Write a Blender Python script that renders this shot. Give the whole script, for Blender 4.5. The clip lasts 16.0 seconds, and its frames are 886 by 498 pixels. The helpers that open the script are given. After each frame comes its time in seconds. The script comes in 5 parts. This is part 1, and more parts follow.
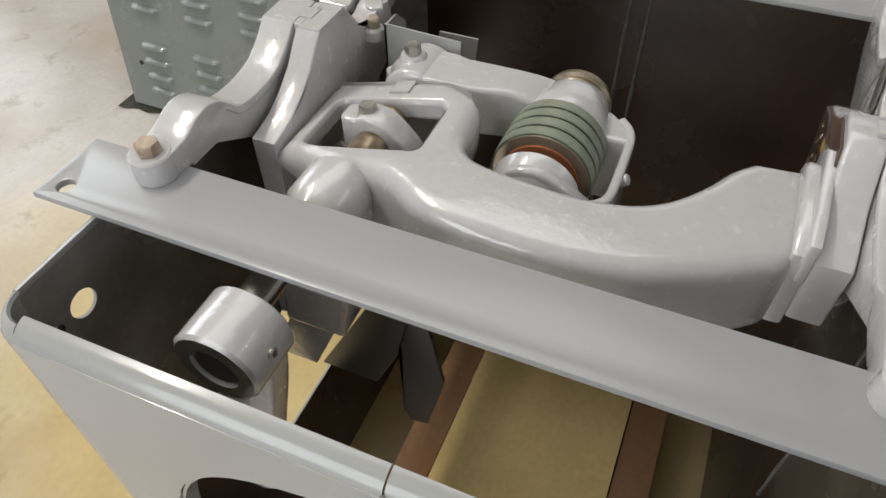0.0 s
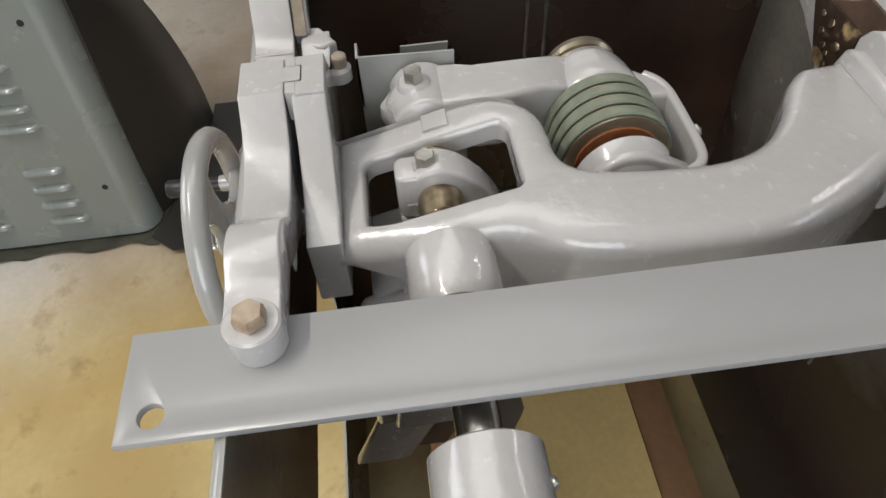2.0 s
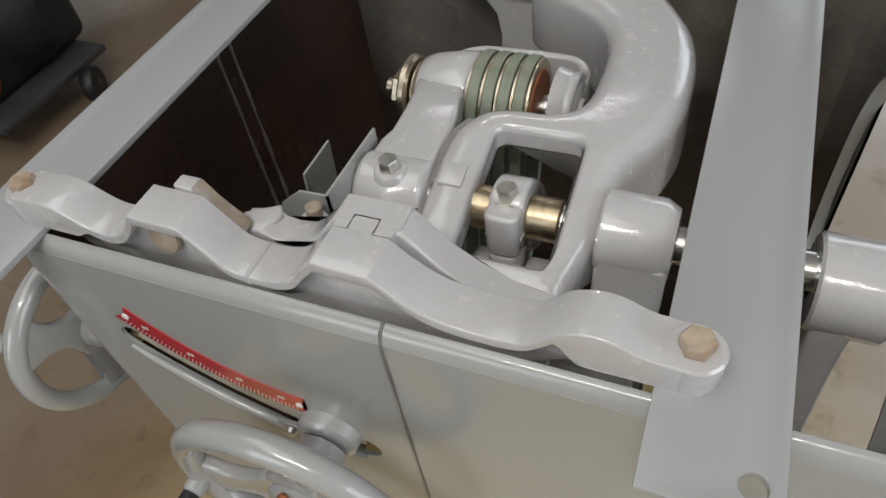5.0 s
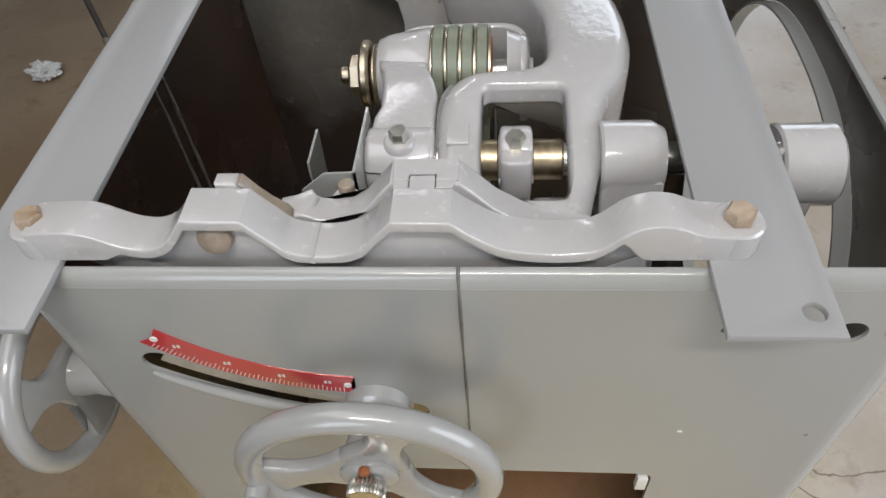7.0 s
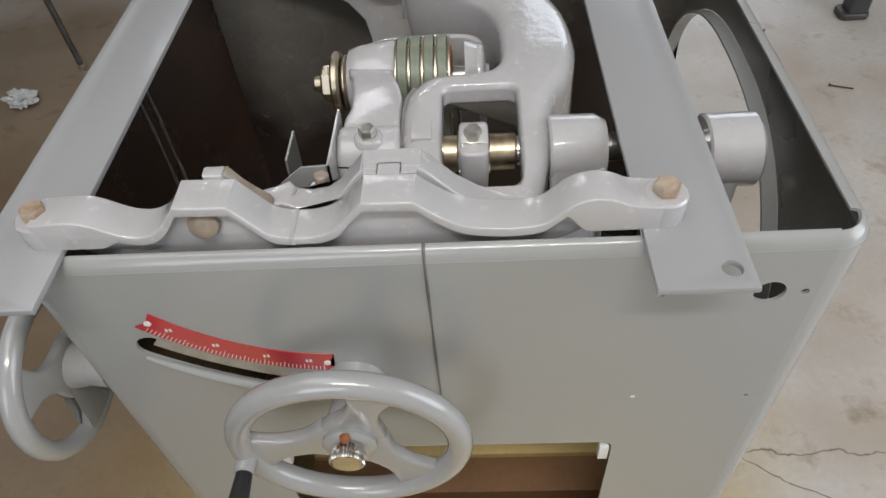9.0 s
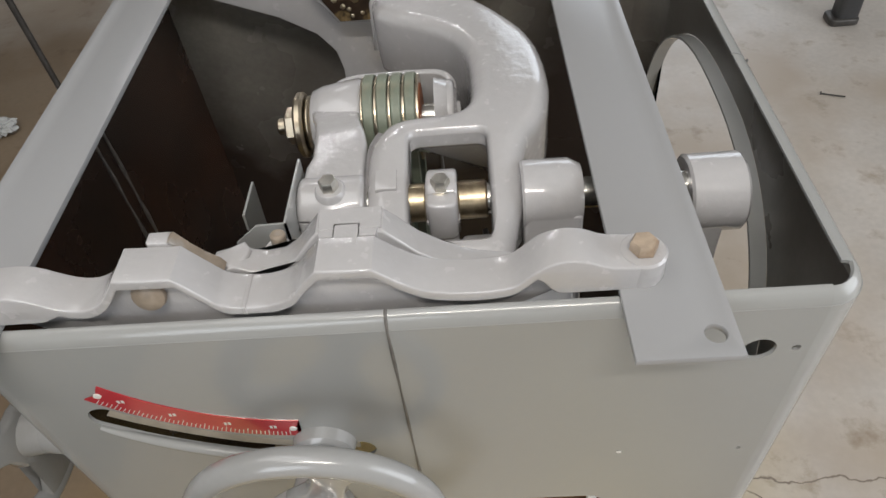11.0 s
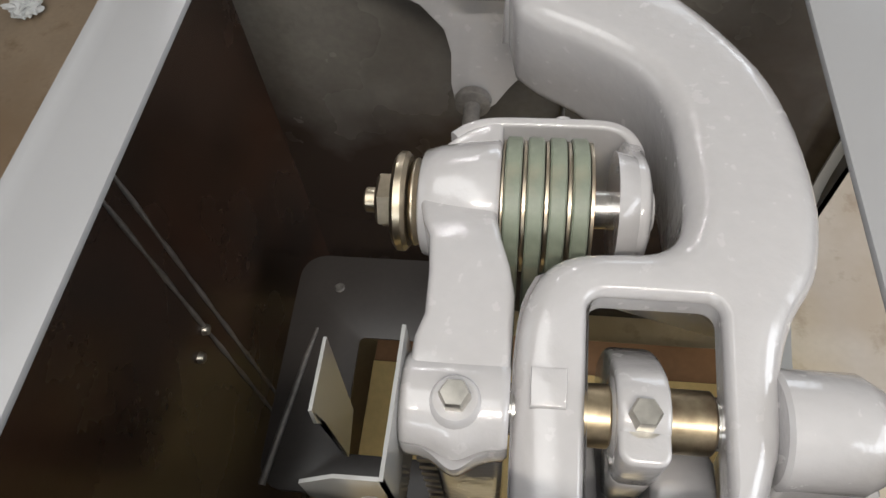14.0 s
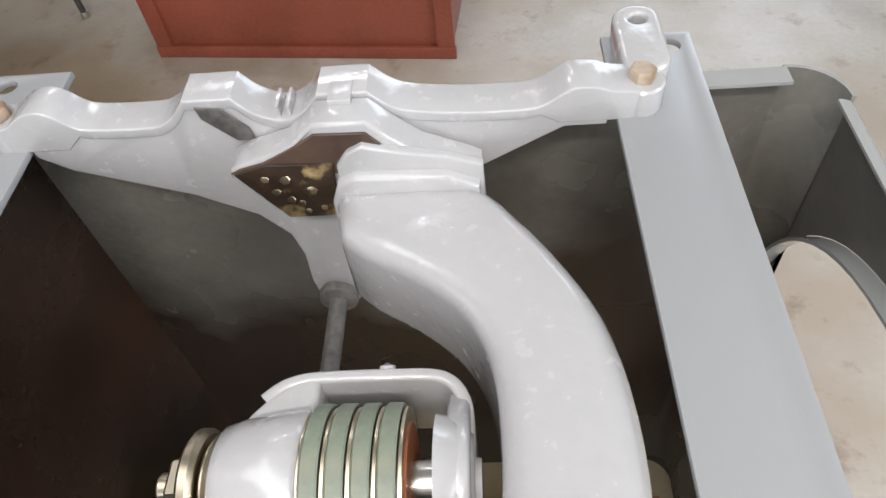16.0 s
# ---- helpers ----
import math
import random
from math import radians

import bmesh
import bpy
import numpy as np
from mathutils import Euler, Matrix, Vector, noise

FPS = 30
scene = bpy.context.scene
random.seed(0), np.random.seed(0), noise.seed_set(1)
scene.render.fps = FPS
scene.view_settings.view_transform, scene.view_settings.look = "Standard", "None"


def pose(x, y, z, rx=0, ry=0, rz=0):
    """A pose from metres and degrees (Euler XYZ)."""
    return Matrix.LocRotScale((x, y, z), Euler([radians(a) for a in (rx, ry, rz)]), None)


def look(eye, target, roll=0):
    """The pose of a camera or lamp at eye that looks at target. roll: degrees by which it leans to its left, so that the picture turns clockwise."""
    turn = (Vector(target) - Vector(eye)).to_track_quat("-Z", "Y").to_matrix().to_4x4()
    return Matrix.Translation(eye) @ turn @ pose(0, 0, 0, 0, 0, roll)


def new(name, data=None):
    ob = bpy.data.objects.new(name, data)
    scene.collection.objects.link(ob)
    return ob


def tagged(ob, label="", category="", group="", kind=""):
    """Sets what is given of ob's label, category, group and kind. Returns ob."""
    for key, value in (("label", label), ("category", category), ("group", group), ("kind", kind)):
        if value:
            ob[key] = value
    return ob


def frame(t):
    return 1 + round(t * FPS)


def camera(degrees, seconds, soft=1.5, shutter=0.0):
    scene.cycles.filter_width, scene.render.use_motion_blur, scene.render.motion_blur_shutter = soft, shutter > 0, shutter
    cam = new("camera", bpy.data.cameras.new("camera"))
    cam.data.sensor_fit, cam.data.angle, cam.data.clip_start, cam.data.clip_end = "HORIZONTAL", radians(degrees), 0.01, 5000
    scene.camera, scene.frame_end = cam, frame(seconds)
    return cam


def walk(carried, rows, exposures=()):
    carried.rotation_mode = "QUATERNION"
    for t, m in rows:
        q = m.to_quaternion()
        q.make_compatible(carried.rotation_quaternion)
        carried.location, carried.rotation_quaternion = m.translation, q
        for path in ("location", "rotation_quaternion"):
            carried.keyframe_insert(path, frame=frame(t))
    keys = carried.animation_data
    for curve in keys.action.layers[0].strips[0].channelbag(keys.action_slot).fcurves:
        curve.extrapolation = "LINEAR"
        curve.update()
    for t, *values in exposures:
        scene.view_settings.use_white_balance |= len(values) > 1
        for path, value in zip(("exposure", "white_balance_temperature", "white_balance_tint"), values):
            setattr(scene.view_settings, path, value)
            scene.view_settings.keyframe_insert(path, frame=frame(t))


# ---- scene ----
cam = camera(64.9, 16.0)
PATH = [
    (0, (0.521, 0.402, 1.129), (-0.724, -0.139, -0.339), -0.8),
    (0.5, (0.588, 0.316, 1.141), (-0.767, 0.119, -0.316), -3.6),
    (1, (0.606, 0.258, 1.147), (-0.763, 0.139, -0.307), -5.8),
    (1.5, (0.491, 0.18, 1.124), (-0.826, 0.125, -0.38), -7.2),
    (2, (0.461, 0.133, 1.11), (-0.824, 0.223, -0.42), -4.0),
    (2.5, (0.447, 0.066, 1.092), (-0.831, 0.427, -0.404), -5.6),
    (3, (0.434, -0.008, 1.091), (-0.713, 0.661, -0.404), -6.2),
    (3.5, (0.332, -0.033, 1.083), (-0.719, 0.726, -0.441), -8.4),
    (4, (0.245, -0.067, 1.087), (-0.701, 0.79, -0.452), -5.2),
    (4.5, (0.224, -0.135, 1.119), (-0.503, 0.914, -0.421), -8.5),
    (4.7, (0.224, -0.157, 1.119), (-0.468, 0.952, -0.395), -9.1),
    (6.8, (0.089, -0.243, 1.139), (-0.085, 1.051, -0.376), -6.0),
    (7, (0.087, -0.266, 1.135), (-0.084, 1.024, -0.384), -5.8),
    (7.5, (0.077, -0.306, 1.122), (-0.039, 0.952, -0.429), -2.6),
    (8, (0.074, -0.32, 1.133), (-0.019, 0.948, -0.411), -1.9),
    (8.5, (0.085, -0.326, 1.141), (-0.01, 0.969, -0.38), -2.7),
    (9, (0.1, -0.328, 1.156), (-0.007, 1.013, -0.323), -5.4),
    (9.2, (0.106, -0.322, 1.161), (0.023, 1.04, -0.301), -5.6),
    (11.3, (0.135, -0.247, 1.154), (0.019, 1.099, -0.32), -7.3),
    (11.5, (0.141, -0.197, 1.142), (-0.064, 1.078, -0.386), -8.9),
    (12, (0.134, -0.106, 1.11), (-0.241, 1.01, -0.506), -8.2),
    (12.5, (0.111, -0.08, 1.105), (-0.357, 0.952, -0.544), -11.8),
    (13, (0.059, -0.053, 1.108), (-0.361, 0.961, -0.563), -12.4),
    (13.5, (0.018, -0.034, 1.101), (-0.257, 1.004, -0.586), -9.5),
    (14, (0.033, 0.034, 1.104), (-0.182, 1.08, -0.586), -6.9),
    (14.5, (0.065, 0.099, 1.094), (-0.165, 1.181, -0.572), -7.4),
    (15, (0.089, 0.139, 1.112), (-0.111, 1.267, -0.528), -7.9),
    (15.5, (0.095, 0.147, 1.12), (-0.088, 1.34, -0.475), -7.0),
    (16, (0.128, 0.16, 1.118), (-0.019, 1.402, -0.443), -7.8),
]
walk(cam, [(t, look(eye, target, roll)) for t, eye, target, roll in PATH], [(0, 0.06, 6550, 10), (1.5, 0.08, 6550, 10), (2.4, -0.11, 6550, 10), (4.5, -0.27, 6450, 9), (7, 0.0, 6300, 11), (7.5, 0.0, 6350, 10), (9, -0.12, 6300, 11), (12.5, -0.15, 6550, 11), (14.3, 0.36, 6480, 11), (15.5, 0.52, 6380, 11), (16, 0.60, 6250, 11)])

# ---- exposure and light ----


def world_light():
    w = bpy.data.worlds.new("workshop")
    scene.world = w
    w.use_nodes = True
    bg = w.node_tree.nodes["Background"]
    bg.inputs[0].default_value = (0.80, 0.88, 1.0, 1)
    bg.inputs[1].default_value = 0.15


def area(name, eye, target, sx, sy, watts, colour):
    d = bpy.data.lights.new(name, "AREA")
    d.shape, d.size, d.size_y, d.energy, d.color = "RECTANGLE", sx, sy, watts, colour
    ob = new(name, d)
    ob.matrix_world = look(eye, target)
    return ob


world_light()
# added overhead panel for soft fill; no such source is seen
area("ceiling_fill", (-0.70, -0.10, 2.90), (-0.65, -0.05, 0), 2.2, 1.3, 18, (0.97, 0.97, 0.96))
area("lamp_front", (0.25, -1.15, 2.80), (0.25, -1.0, 0), 1.2, 0.14, 32, (1.0, 0.94, 0.85))
area("lamp_back", (-0.75, 3.25, 2.80), (-0.7, 3.1, 0), 1.2, 0.14, 9, (0.97, 0.97, 0.98))
area("daylight_door", (2.75, -0.5, 1.3), (0, 0.0, 0.2), 1.8, 2.2, 48, (0.90, 0.95, 1.0))
area("daylight_side", (-3.5, 0.5, 1.5), (0, 0.3, 0.6), 2.0, 1.6, 5, (0.87, 0.93, 1.0))
area("daylight_gate", (-0.9, -3.05, 1.6), (-0.1, 0.0, 0.7), 1.6, 1.8, 32, (0.88, 0.94, 1.0))
area("daylight_window", (1.3, 4.1, 1.5), (0.5, 1.0, 0.3), 1.8, 1.6, 20, (0.83, 0.91, 1.0))


# ---- materials ----
def material(name, colour, rough=0.5, metal=0.0, var=0.12, scale=18.0, grain=180.0, bump=0.05, coat=0.0, second=None, cover=0.5, spread=0.08, fine_part=0.35, sheen=0.5, coat_ior=1.5):
    """A painted, bare or mineral surface: two scales of variation in colour, gloss and relief."""
    m = bpy.data.materials.new(name)
    m.use_nodes = True
    nt = m.node_tree
    nd, ln = nt.nodes, nt.links
    b = nd["Principled BSDF"]
    co = nd.new("ShaderNodeTexCoord")
    big, fine = nd.new("ShaderNodeTexNoise"), nd.new("ShaderNodeTexNoise")
    big.inputs["Scale"].default_value, big.inputs["Detail"].default_value = scale, 5
    fine.inputs["Scale"].default_value, fine.inputs["Detail"].default_value = grain, 4
    ln.new(co.outputs["Object"], big.inputs["Vector"])
    ln.new(co.outputs["Object"], fine.inputs["Vector"])
    mix = nd.new("ShaderNodeMixRGB")
    mix.inputs[1].default_value = (*[c * (1 - var) for c in colour], 1)
    mix.inputs[2].default_value = (*[min(1, c * (1 + var)) for c in colour], 1)
    both = nd.new("ShaderNodeMath")
    both.operation = "MULTIPLY_ADD"
    both.inputs[1].default_value, both.inputs[2].default_value = fine_part, 0.0
    ln.new(fine.outputs[0], both.inputs[0])
    add = nd.new("ShaderNodeMath")
    add.operation = "MULTIPLY_ADD"
    add.inputs[1].default_value = 1 - fine_part
    ln.new(big.outputs[0], add.inputs[0])
    ln.new(both.outputs[0], add.inputs[2])
    ramp = nd.new("ShaderNodeMapRange")
    ramp.interpolation_type = "SMOOTHSTEP"
    ramp.inputs[1].default_value, ramp.inputs[2].default_value = 0.25, 0.75
    ln.new(add.outputs[0], ramp.inputs[0])
    ln.new(ramp.outputs[0], mix.inputs[0])
    out = mix.outputs[0]
    if second:
        st = nd.new("ShaderNodeTexNoise")
        st.inputs["Scale"].default_value, st.inputs["Detail"].default_value = scale * 0.6, 8
        off = nd.new("ShaderNodeVectorMath")
        off.inputs[1].default_value = (7.3, 2.1, 4.4)
        ln.new(co.outputs["Object"], off.inputs[0])
        ln.new(off.outputs[0], st.inputs["Vector"])
        mr = nd.new("ShaderNodeMapRange")
        mr.name = "cover_mask"
        mr.inputs[1].default_value, mr.inputs[2].default_value = 1 - cover - spread, 1 - cover + spread
        ln.new(st.outputs[0], mr.inputs[0])
        mx = nd.new("ShaderNodeMixRGB")
        mx.inputs[2].default_value = (*second, 1)
        ln.new(mr.outputs[0], mx.inputs[0])
        ln.new(out, mx.inputs[1])
        out = mx.outputs[0]
    ln.new(out, b.inputs["Base Color"])
    rr = nd.new("ShaderNodeMapRange")
    rr.inputs[3].default_value, rr.inputs[4].default_value = max(0.02, rough * 0.8), min(1, rough * 1.25)
    ln.new(big.outputs[0], rr.inputs[0])
    ln.new(rr.outputs[0], b.inputs["Roughness"])
    b.inputs["Metallic"].default_value = metal
    b.inputs["Specular IOR Level"].default_value = sheen
    b.inputs["Coat Weight"].default_value = coat
    b.inputs["Coat Roughness"].default_value = 0.06
    b.inputs["Coat IOR"].default_value = coat_ior
    bp = nd.new("ShaderNodeBump")
    bp.inputs["Strength"].default_value, bp.inputs["Distance"].default_value = bump, 0.002
    ln.new(add.outputs[0], bp.inputs["Height"])
    ln.new(bp.outputs[0], b.inputs["Normal"])
    ln.new(bp.outputs[0], b.inputs["Coat Normal"])
    return m


CAST = material("cast_enamel", (0.485, 0.473, 0.474), 0.25, var=0.02, scale=95, grain=300, bump=0.30, fine_part=0.10, coat=0.95, sheen=0.45, coat_ior=1.62)
WHEEL = material("wheel_enamel", (0.335, 0.335, 0.33), 0.24, var=0.02, scale=95, grain=300, bump=0.12, fine_part=0.10, coat=0.9)
SHEET = material("sheet_enamel", (0.345, 0.348, 0.338), 0.20, var=0.012, scale=2.5, grain=90, bump=0.02, coat=0.4)
BAR = material("bar_enamel", (0.335, 0.337, 0.342), 0.24, var=0.01, scale=2, grain=90, bump=0.012)
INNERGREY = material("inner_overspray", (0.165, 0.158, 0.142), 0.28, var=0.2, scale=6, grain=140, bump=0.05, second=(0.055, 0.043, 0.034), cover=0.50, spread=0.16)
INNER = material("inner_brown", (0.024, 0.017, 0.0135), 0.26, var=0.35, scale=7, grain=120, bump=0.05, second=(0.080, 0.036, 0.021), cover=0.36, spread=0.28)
# blotchy inner overspray; its mask also carries painted shade, darker lower down
SHADED_OVERSPRAY = material("overspray_depth_shade", (0.26, 0.25, 0.225), 0.26, var=0.2, scale=5, grain=140, bump=0.04, second=(0.036, 0.026, 0.021), cover=0.50, spread=0.20)


def shade_below_rim(m):
    """Grey overspray with depth shade painted in: dark brown takes over below the rim."""
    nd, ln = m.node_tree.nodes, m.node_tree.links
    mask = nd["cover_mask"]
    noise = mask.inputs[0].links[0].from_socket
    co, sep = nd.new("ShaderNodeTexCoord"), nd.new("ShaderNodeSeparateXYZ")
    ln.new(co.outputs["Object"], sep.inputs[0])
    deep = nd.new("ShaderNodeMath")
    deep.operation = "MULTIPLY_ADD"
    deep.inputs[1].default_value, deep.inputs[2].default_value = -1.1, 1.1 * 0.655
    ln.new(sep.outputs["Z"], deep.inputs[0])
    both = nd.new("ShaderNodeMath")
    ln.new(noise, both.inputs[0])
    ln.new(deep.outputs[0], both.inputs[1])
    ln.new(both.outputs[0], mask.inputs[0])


shade_below_rim(SHADED_OVERSPRAY)
DARKGREY = material("dark_steel", (0.05, 0.05, 0.052), 0.5, var=0.25, scale=10, bump=0.06)
FLANGE = material("yellowed_steel", (0.52, 0.45, 0.34), 0.30, 1.0, var=0.15, scale=60, bump=0.08)
STEEL = material("turned_steel", (0.62, 0.60, 0.56), 0.22, 1.0, var=0.08, scale=40, bump=0.04)
ZINC = material("zinc_bolt", (0.55, 0.53, 0.48), 0.35, 1.0, var=0.2, scale=120, bump=0.1)
BRASS = material("worn_brass", (0.56, 0.46, 0.31), 0.34, 1.0, var=0.25, scale=60, bump=0.1, second=(0.17, 0.12, 0.08), cover=0.44, spread=0.12)
RUSTY = material("painted_rusty_bolt", (0.43, 0.34, 0.255), 0.4, 0.0, var=0.15, scale=90, bump=0.2, second=(0.27, 0.18, 0.11), cover=0.45)
BELT = material("green_belt", (0.20, 0.225, 0.17), 0.42, var=0.18, scale=60, bump=0.12, second=(0.27, 0.25, 0.18), cover=0.36, spread=0.12)
PRIMER = material("brown_primer", (0.085, 0.052, 0.036), 0.5, var=0.3, scale=30, bump=0.1)
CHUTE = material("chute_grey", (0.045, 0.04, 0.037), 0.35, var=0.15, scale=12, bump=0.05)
RUST = material("rusty_pulley", (0.30, 0.10, 0.035), 0.6, 0.2, var=0.3, scale=70, bump=0.15)
WORN = material("worn_brown_face", (0.30, 0.245, 0.19), 0.42, 0.1, var=0.2, scale=70, bump=0.15, second=(0.40, 0.38, 0.36), cover=0.38, spread=0.1)
BARE = material("dull_bare_metal", (0.43, 0.385, 0.32), 0.5, 0.3, var=0.2, scale=50, bump=0.15)
RED = material("red_scale", (0.50, 0.035, 0.045), 0.13, var=0.06, scale=40, bump=0.01, coat=1.0)
WHITE = material("white_mark", (0.75, 0.73, 0.70), 0.3, var=0.03)
MARK = material("scale_mark_white", (0.72, 0.70, 0.67), 0.13, var=0.03, bump=0.01, coat=1.0)
BLACK = material("black_rubber", (0.012, 0.012, 0.013), 0.42, var=0.2, scale=50, bump=0.08)
GREASE = material("old_grease", (0.035, 0.022, 0.015), 0.32, var=0.4, scale=60, bump=0.5, second=(0.38, 0.27, 0.13), cover=0.40, spread=0.05)
# near-black colour that stands in for the shade inside holes
HOLE_SHADE = material("bore_shade", (0.01, 0.01, 0.01), 0.7)
COVER = material("cover_enamel", (0.190, 0.212, 0.203), 0.26, var=0.03, scale=8, grain=300, bump=0.05, coat=0.6)
# the cover away from its front, shade painted in as near-black
COVER_SHADED = material("cover_shaded_side", (0.022, 0.021, 0.019), 0.38, var=0.2, scale=6, bump=0.05)
CHEST = material("chest_wood", (0.22, 0.055, 0.03), 0.38, var=0.25, scale=5, grain=90, bump=0.08)
CHESTTOP = material("chest_top", (0.09, 0.085, 0.08), 0.45, var=0.15, scale=6)
WELD = material("weld_bead", (0.16, 0.15, 0.14), 0.4, 0.3, var=0.3, scale=90, bump=0.3)
PLY = material("plywood", (0.80, 0.59, 0.25), 0.6, var=0.12, scale=5, grain=90, bump=0.05)
BATTEN = material("brown_batten", (0.30, 0.16, 0.075), 0.65, var=0.2, scale=6, grain=90, bump=0.06)
FILM = material("plastic_film", (0.55, 0.56, 0.55), 0.18, var=0.1, scale=20, bump=0.3)
CLOTH = material("dust_cloth", (0.10, 0.10, 0.075), 0.7, var=0.3, scale=14, bump=0.4)
WALL = material("wall_paint", (0.55, 0.54, 0.52), 0.8, var=0.06, scale=3)
CEIL = material("ceiling_paint", (0.65, 0.65, 0.64), 0.8, var=0.05, scale=3)
HOSE = material("red_hose", (0.65, 0.07, 0.03), 0.4, var=0.05)
LEG = material("leg_steel", (0.07, 0.065, 0.06), 0.4, 0.4, var=0.3, scale=40)


def floor_material():
    """Worn screed: pale grey and yellower round the machine, with stains, pits and a crack."""
    m = material("worn_screed", (0.52, 0.48, 0.435), 0.30, var=0.13, scale=5.5, grain=70, bump=0.14, second=(0.42, 0.355, 0.285), cover=0.46, spread=0.12)
    nt = m.node_tree
    nd, ln = nt.nodes, nt.links
    b = nd["Principled BSDF"]
    old = b.inputs["Base Color"].links[0].from_socket
    co = nd.new("ShaderNodeTexCoord")
    n = nd.new("ShaderNodeTexNoise")
    n.inputs["Scale"].default_value, n.inputs["Detail"].default_value = 2.4, 6
    ln.new(co.outputs["Object"], n.inputs["Vector"])
    mp = nd.new("ShaderNodeMapping")
    mp.inputs["Location"].default_value = (0.05, 0.05, 0)
    mp.inputs["Scale"].default_value = (1.75, 1.15, 1)
    ln.new(co.outputs["Object"], mp.inputs["Vector"])
    ln_ = nd.new("ShaderNodeVectorMath")
    ln_.operation = "LENGTH"
    ln.new(mp.outputs[0], ln_.inputs[0])
    s = nd.new("ShaderNodeMath")
    s.operation = "MULTIPLY_ADD"
    s.inputs[1].default_value = 0.7
    ln.new(n.outputs[0], s.inputs[0])
    ln.new(ln_.outputs["Value"], s.inputs[2])
    r = nd.new("ShaderNodeMapRange")
    r.inputs[1].default_value, r.inputs[2].default_value, r.inputs[3].default_value, r.inputs[4].default_value = 1.0, 1.6, 1.0, 0.0
    ln.new(s.outputs[0], r.inputs[0])
    mul = nd.new("ShaderNodeMixRGB")
    mul.blend_type = "MULTIPLY"
    mul.inputs[2].default_value = (1.0, 0.84, 0.42, 1)
    ln.new(r.outputs[0], mul.inputs[0])
    ln.new(old, mul.inputs[1])
    # small dark stains and scuffs
    n3 = nd.new("ShaderNodeTexNoise")
    n3.inputs["Scale"].default_value, n3.inputs["Detail"].default_value, n3.inputs["Roughness"].default_value = 11, 7, 0.65
    ln.new(co.outputs["Object"], n3.inputs["Vector"])
    q3 = nd.new("ShaderNodeMapRange")
    q3.inputs[1].default_value, q3.inputs[2].default_value = 0.56, 0.74
    ln.new(n3.outputs[0], q3.inputs[0])
    stain = nd.new("ShaderNodeMixRGB")
    stain.blend_type = "MULTIPLY"
    stain.inputs[2].default_value = (0.62, 0.56, 0.48, 1)
    ln.new(q3.outputs[0], stain.inputs[0])
    ln.new(mul.outputs[0], stain.inputs[1])
    mul = stain
    # a brown worn patch beside the machine, with the dimmer light there painted in
    m2 = nd.new("ShaderNodeMapping")
    m2.inputs["Location"].default_value = (1.65, -0.85, 0)
    m2.inputs["Scale"].default_value = (1.5, 1.1, 1)
    ln.new(co.outputs["Object"], m2.inputs["Vector"])
    l2 = nd.new("ShaderNodeVectorMath")
    l2.operation = "LENGTH"
    ln.new(m2.outputs[0], l2.inputs[0])
    s2 = nd.new("ShaderNodeMath")
    s2.operation = "MULTIPLY_ADD"
    s2.inputs[1].default_value = 1.1
    ln.new(n.outputs[0], s2.inputs[0])
    ln.new(l2.outputs["Value"], s2.inputs[2])
    q2 = nd.new("ShaderNodeMapRange")
    q2.inputs[1].default_value, q2.inputs[2].default_value, q2.inputs[3].default_value, q2.inputs[4].default_value = 1.6, 2.4, 1.0, 0.0
    ln.new(s2.outputs[0], q2.inputs[0])
    worn = nd.new("ShaderNodeMixRGB")
    worn.blend_type = "MULTIPLY"
    worn.inputs[2].default_value = (0.44, 0.36, 0.27, 1)
    ln.new(q2.outputs[0], worn.inputs[0])
    ln.new(mul.outputs[0], worn.inputs[1])
    mul = worn
    # a fine crack that wanders away from the machine
    sep = nd.new("ShaderNodeSeparateXYZ")
    ln.new(co.outputs["Object"], sep.inputs[0])
    wob = nd.new("ShaderNodeTexNoise")
    wob.inputs["Scale"].default_value, wob.inputs["Detail"].default_value = 9, 6
    ln.new(co.outputs["Object"], wob.inputs["Vector"])

    def sum_of(op, a, v):
        q = nd.new("ShaderNodeMath")
        q.operation = op
        ln.new(a, q.inputs[0])
        if isinstance(v, (int, float)):
            q.inputs[1].default_value = v
        else:
            ln.new(v, q.inputs[1])
        return q.outputs[0]

    line = sum_of("ADD", sum_of("SUBTRACT", sep.outputs["Y"], 0.26), sum_of("MULTIPLY", sep.outputs["X"], 0.06))
    line = sum_of("ABSOLUTE", sum_of("ADD", line, sum_of("MULTIPLY", sum_of("SUBTRACT", wob.outputs[0], 0.5), 0.10)), 0.0)
    fork = sum_of("ADD", sum_of("SUBTRACT", sep.outputs["Y"], 0.545), sum_of("MULTIPLY", sep.outputs["X"], 0.62))
    fork = sum_of("ABSOLUTE", sum_of("ADD", fork, sum_of("MULTIPLY", sum_of("SUBTRACT", wob.outputs[0], 0.5), 0.07)), 0.0)
    fork = sum_of("ADD", fork, sum_of("MULTIPLY", sum_of("GREATER_THAN", sep.outputs["X"], 0.66), 1.0))
    line = sum_of("MINIMUM", line, fork)
    thin = nd.new("ShaderNodeMapRange")
    thin.inputs[1].default_value, thin.inputs[2].default_value, thin.inputs[3].default_value, thin.inputs[4].default_value = 0.0008, 0.0024, 1.0, 0.0
    ln.new(line, thin.inputs[0])
    side = nd.new("ShaderNodeMapRange")
    side.inputs[1].default_value, side.inputs[2].default_value = 0.50, 0.56
    ln.new(sep.outputs["X"], side.inputs[0])
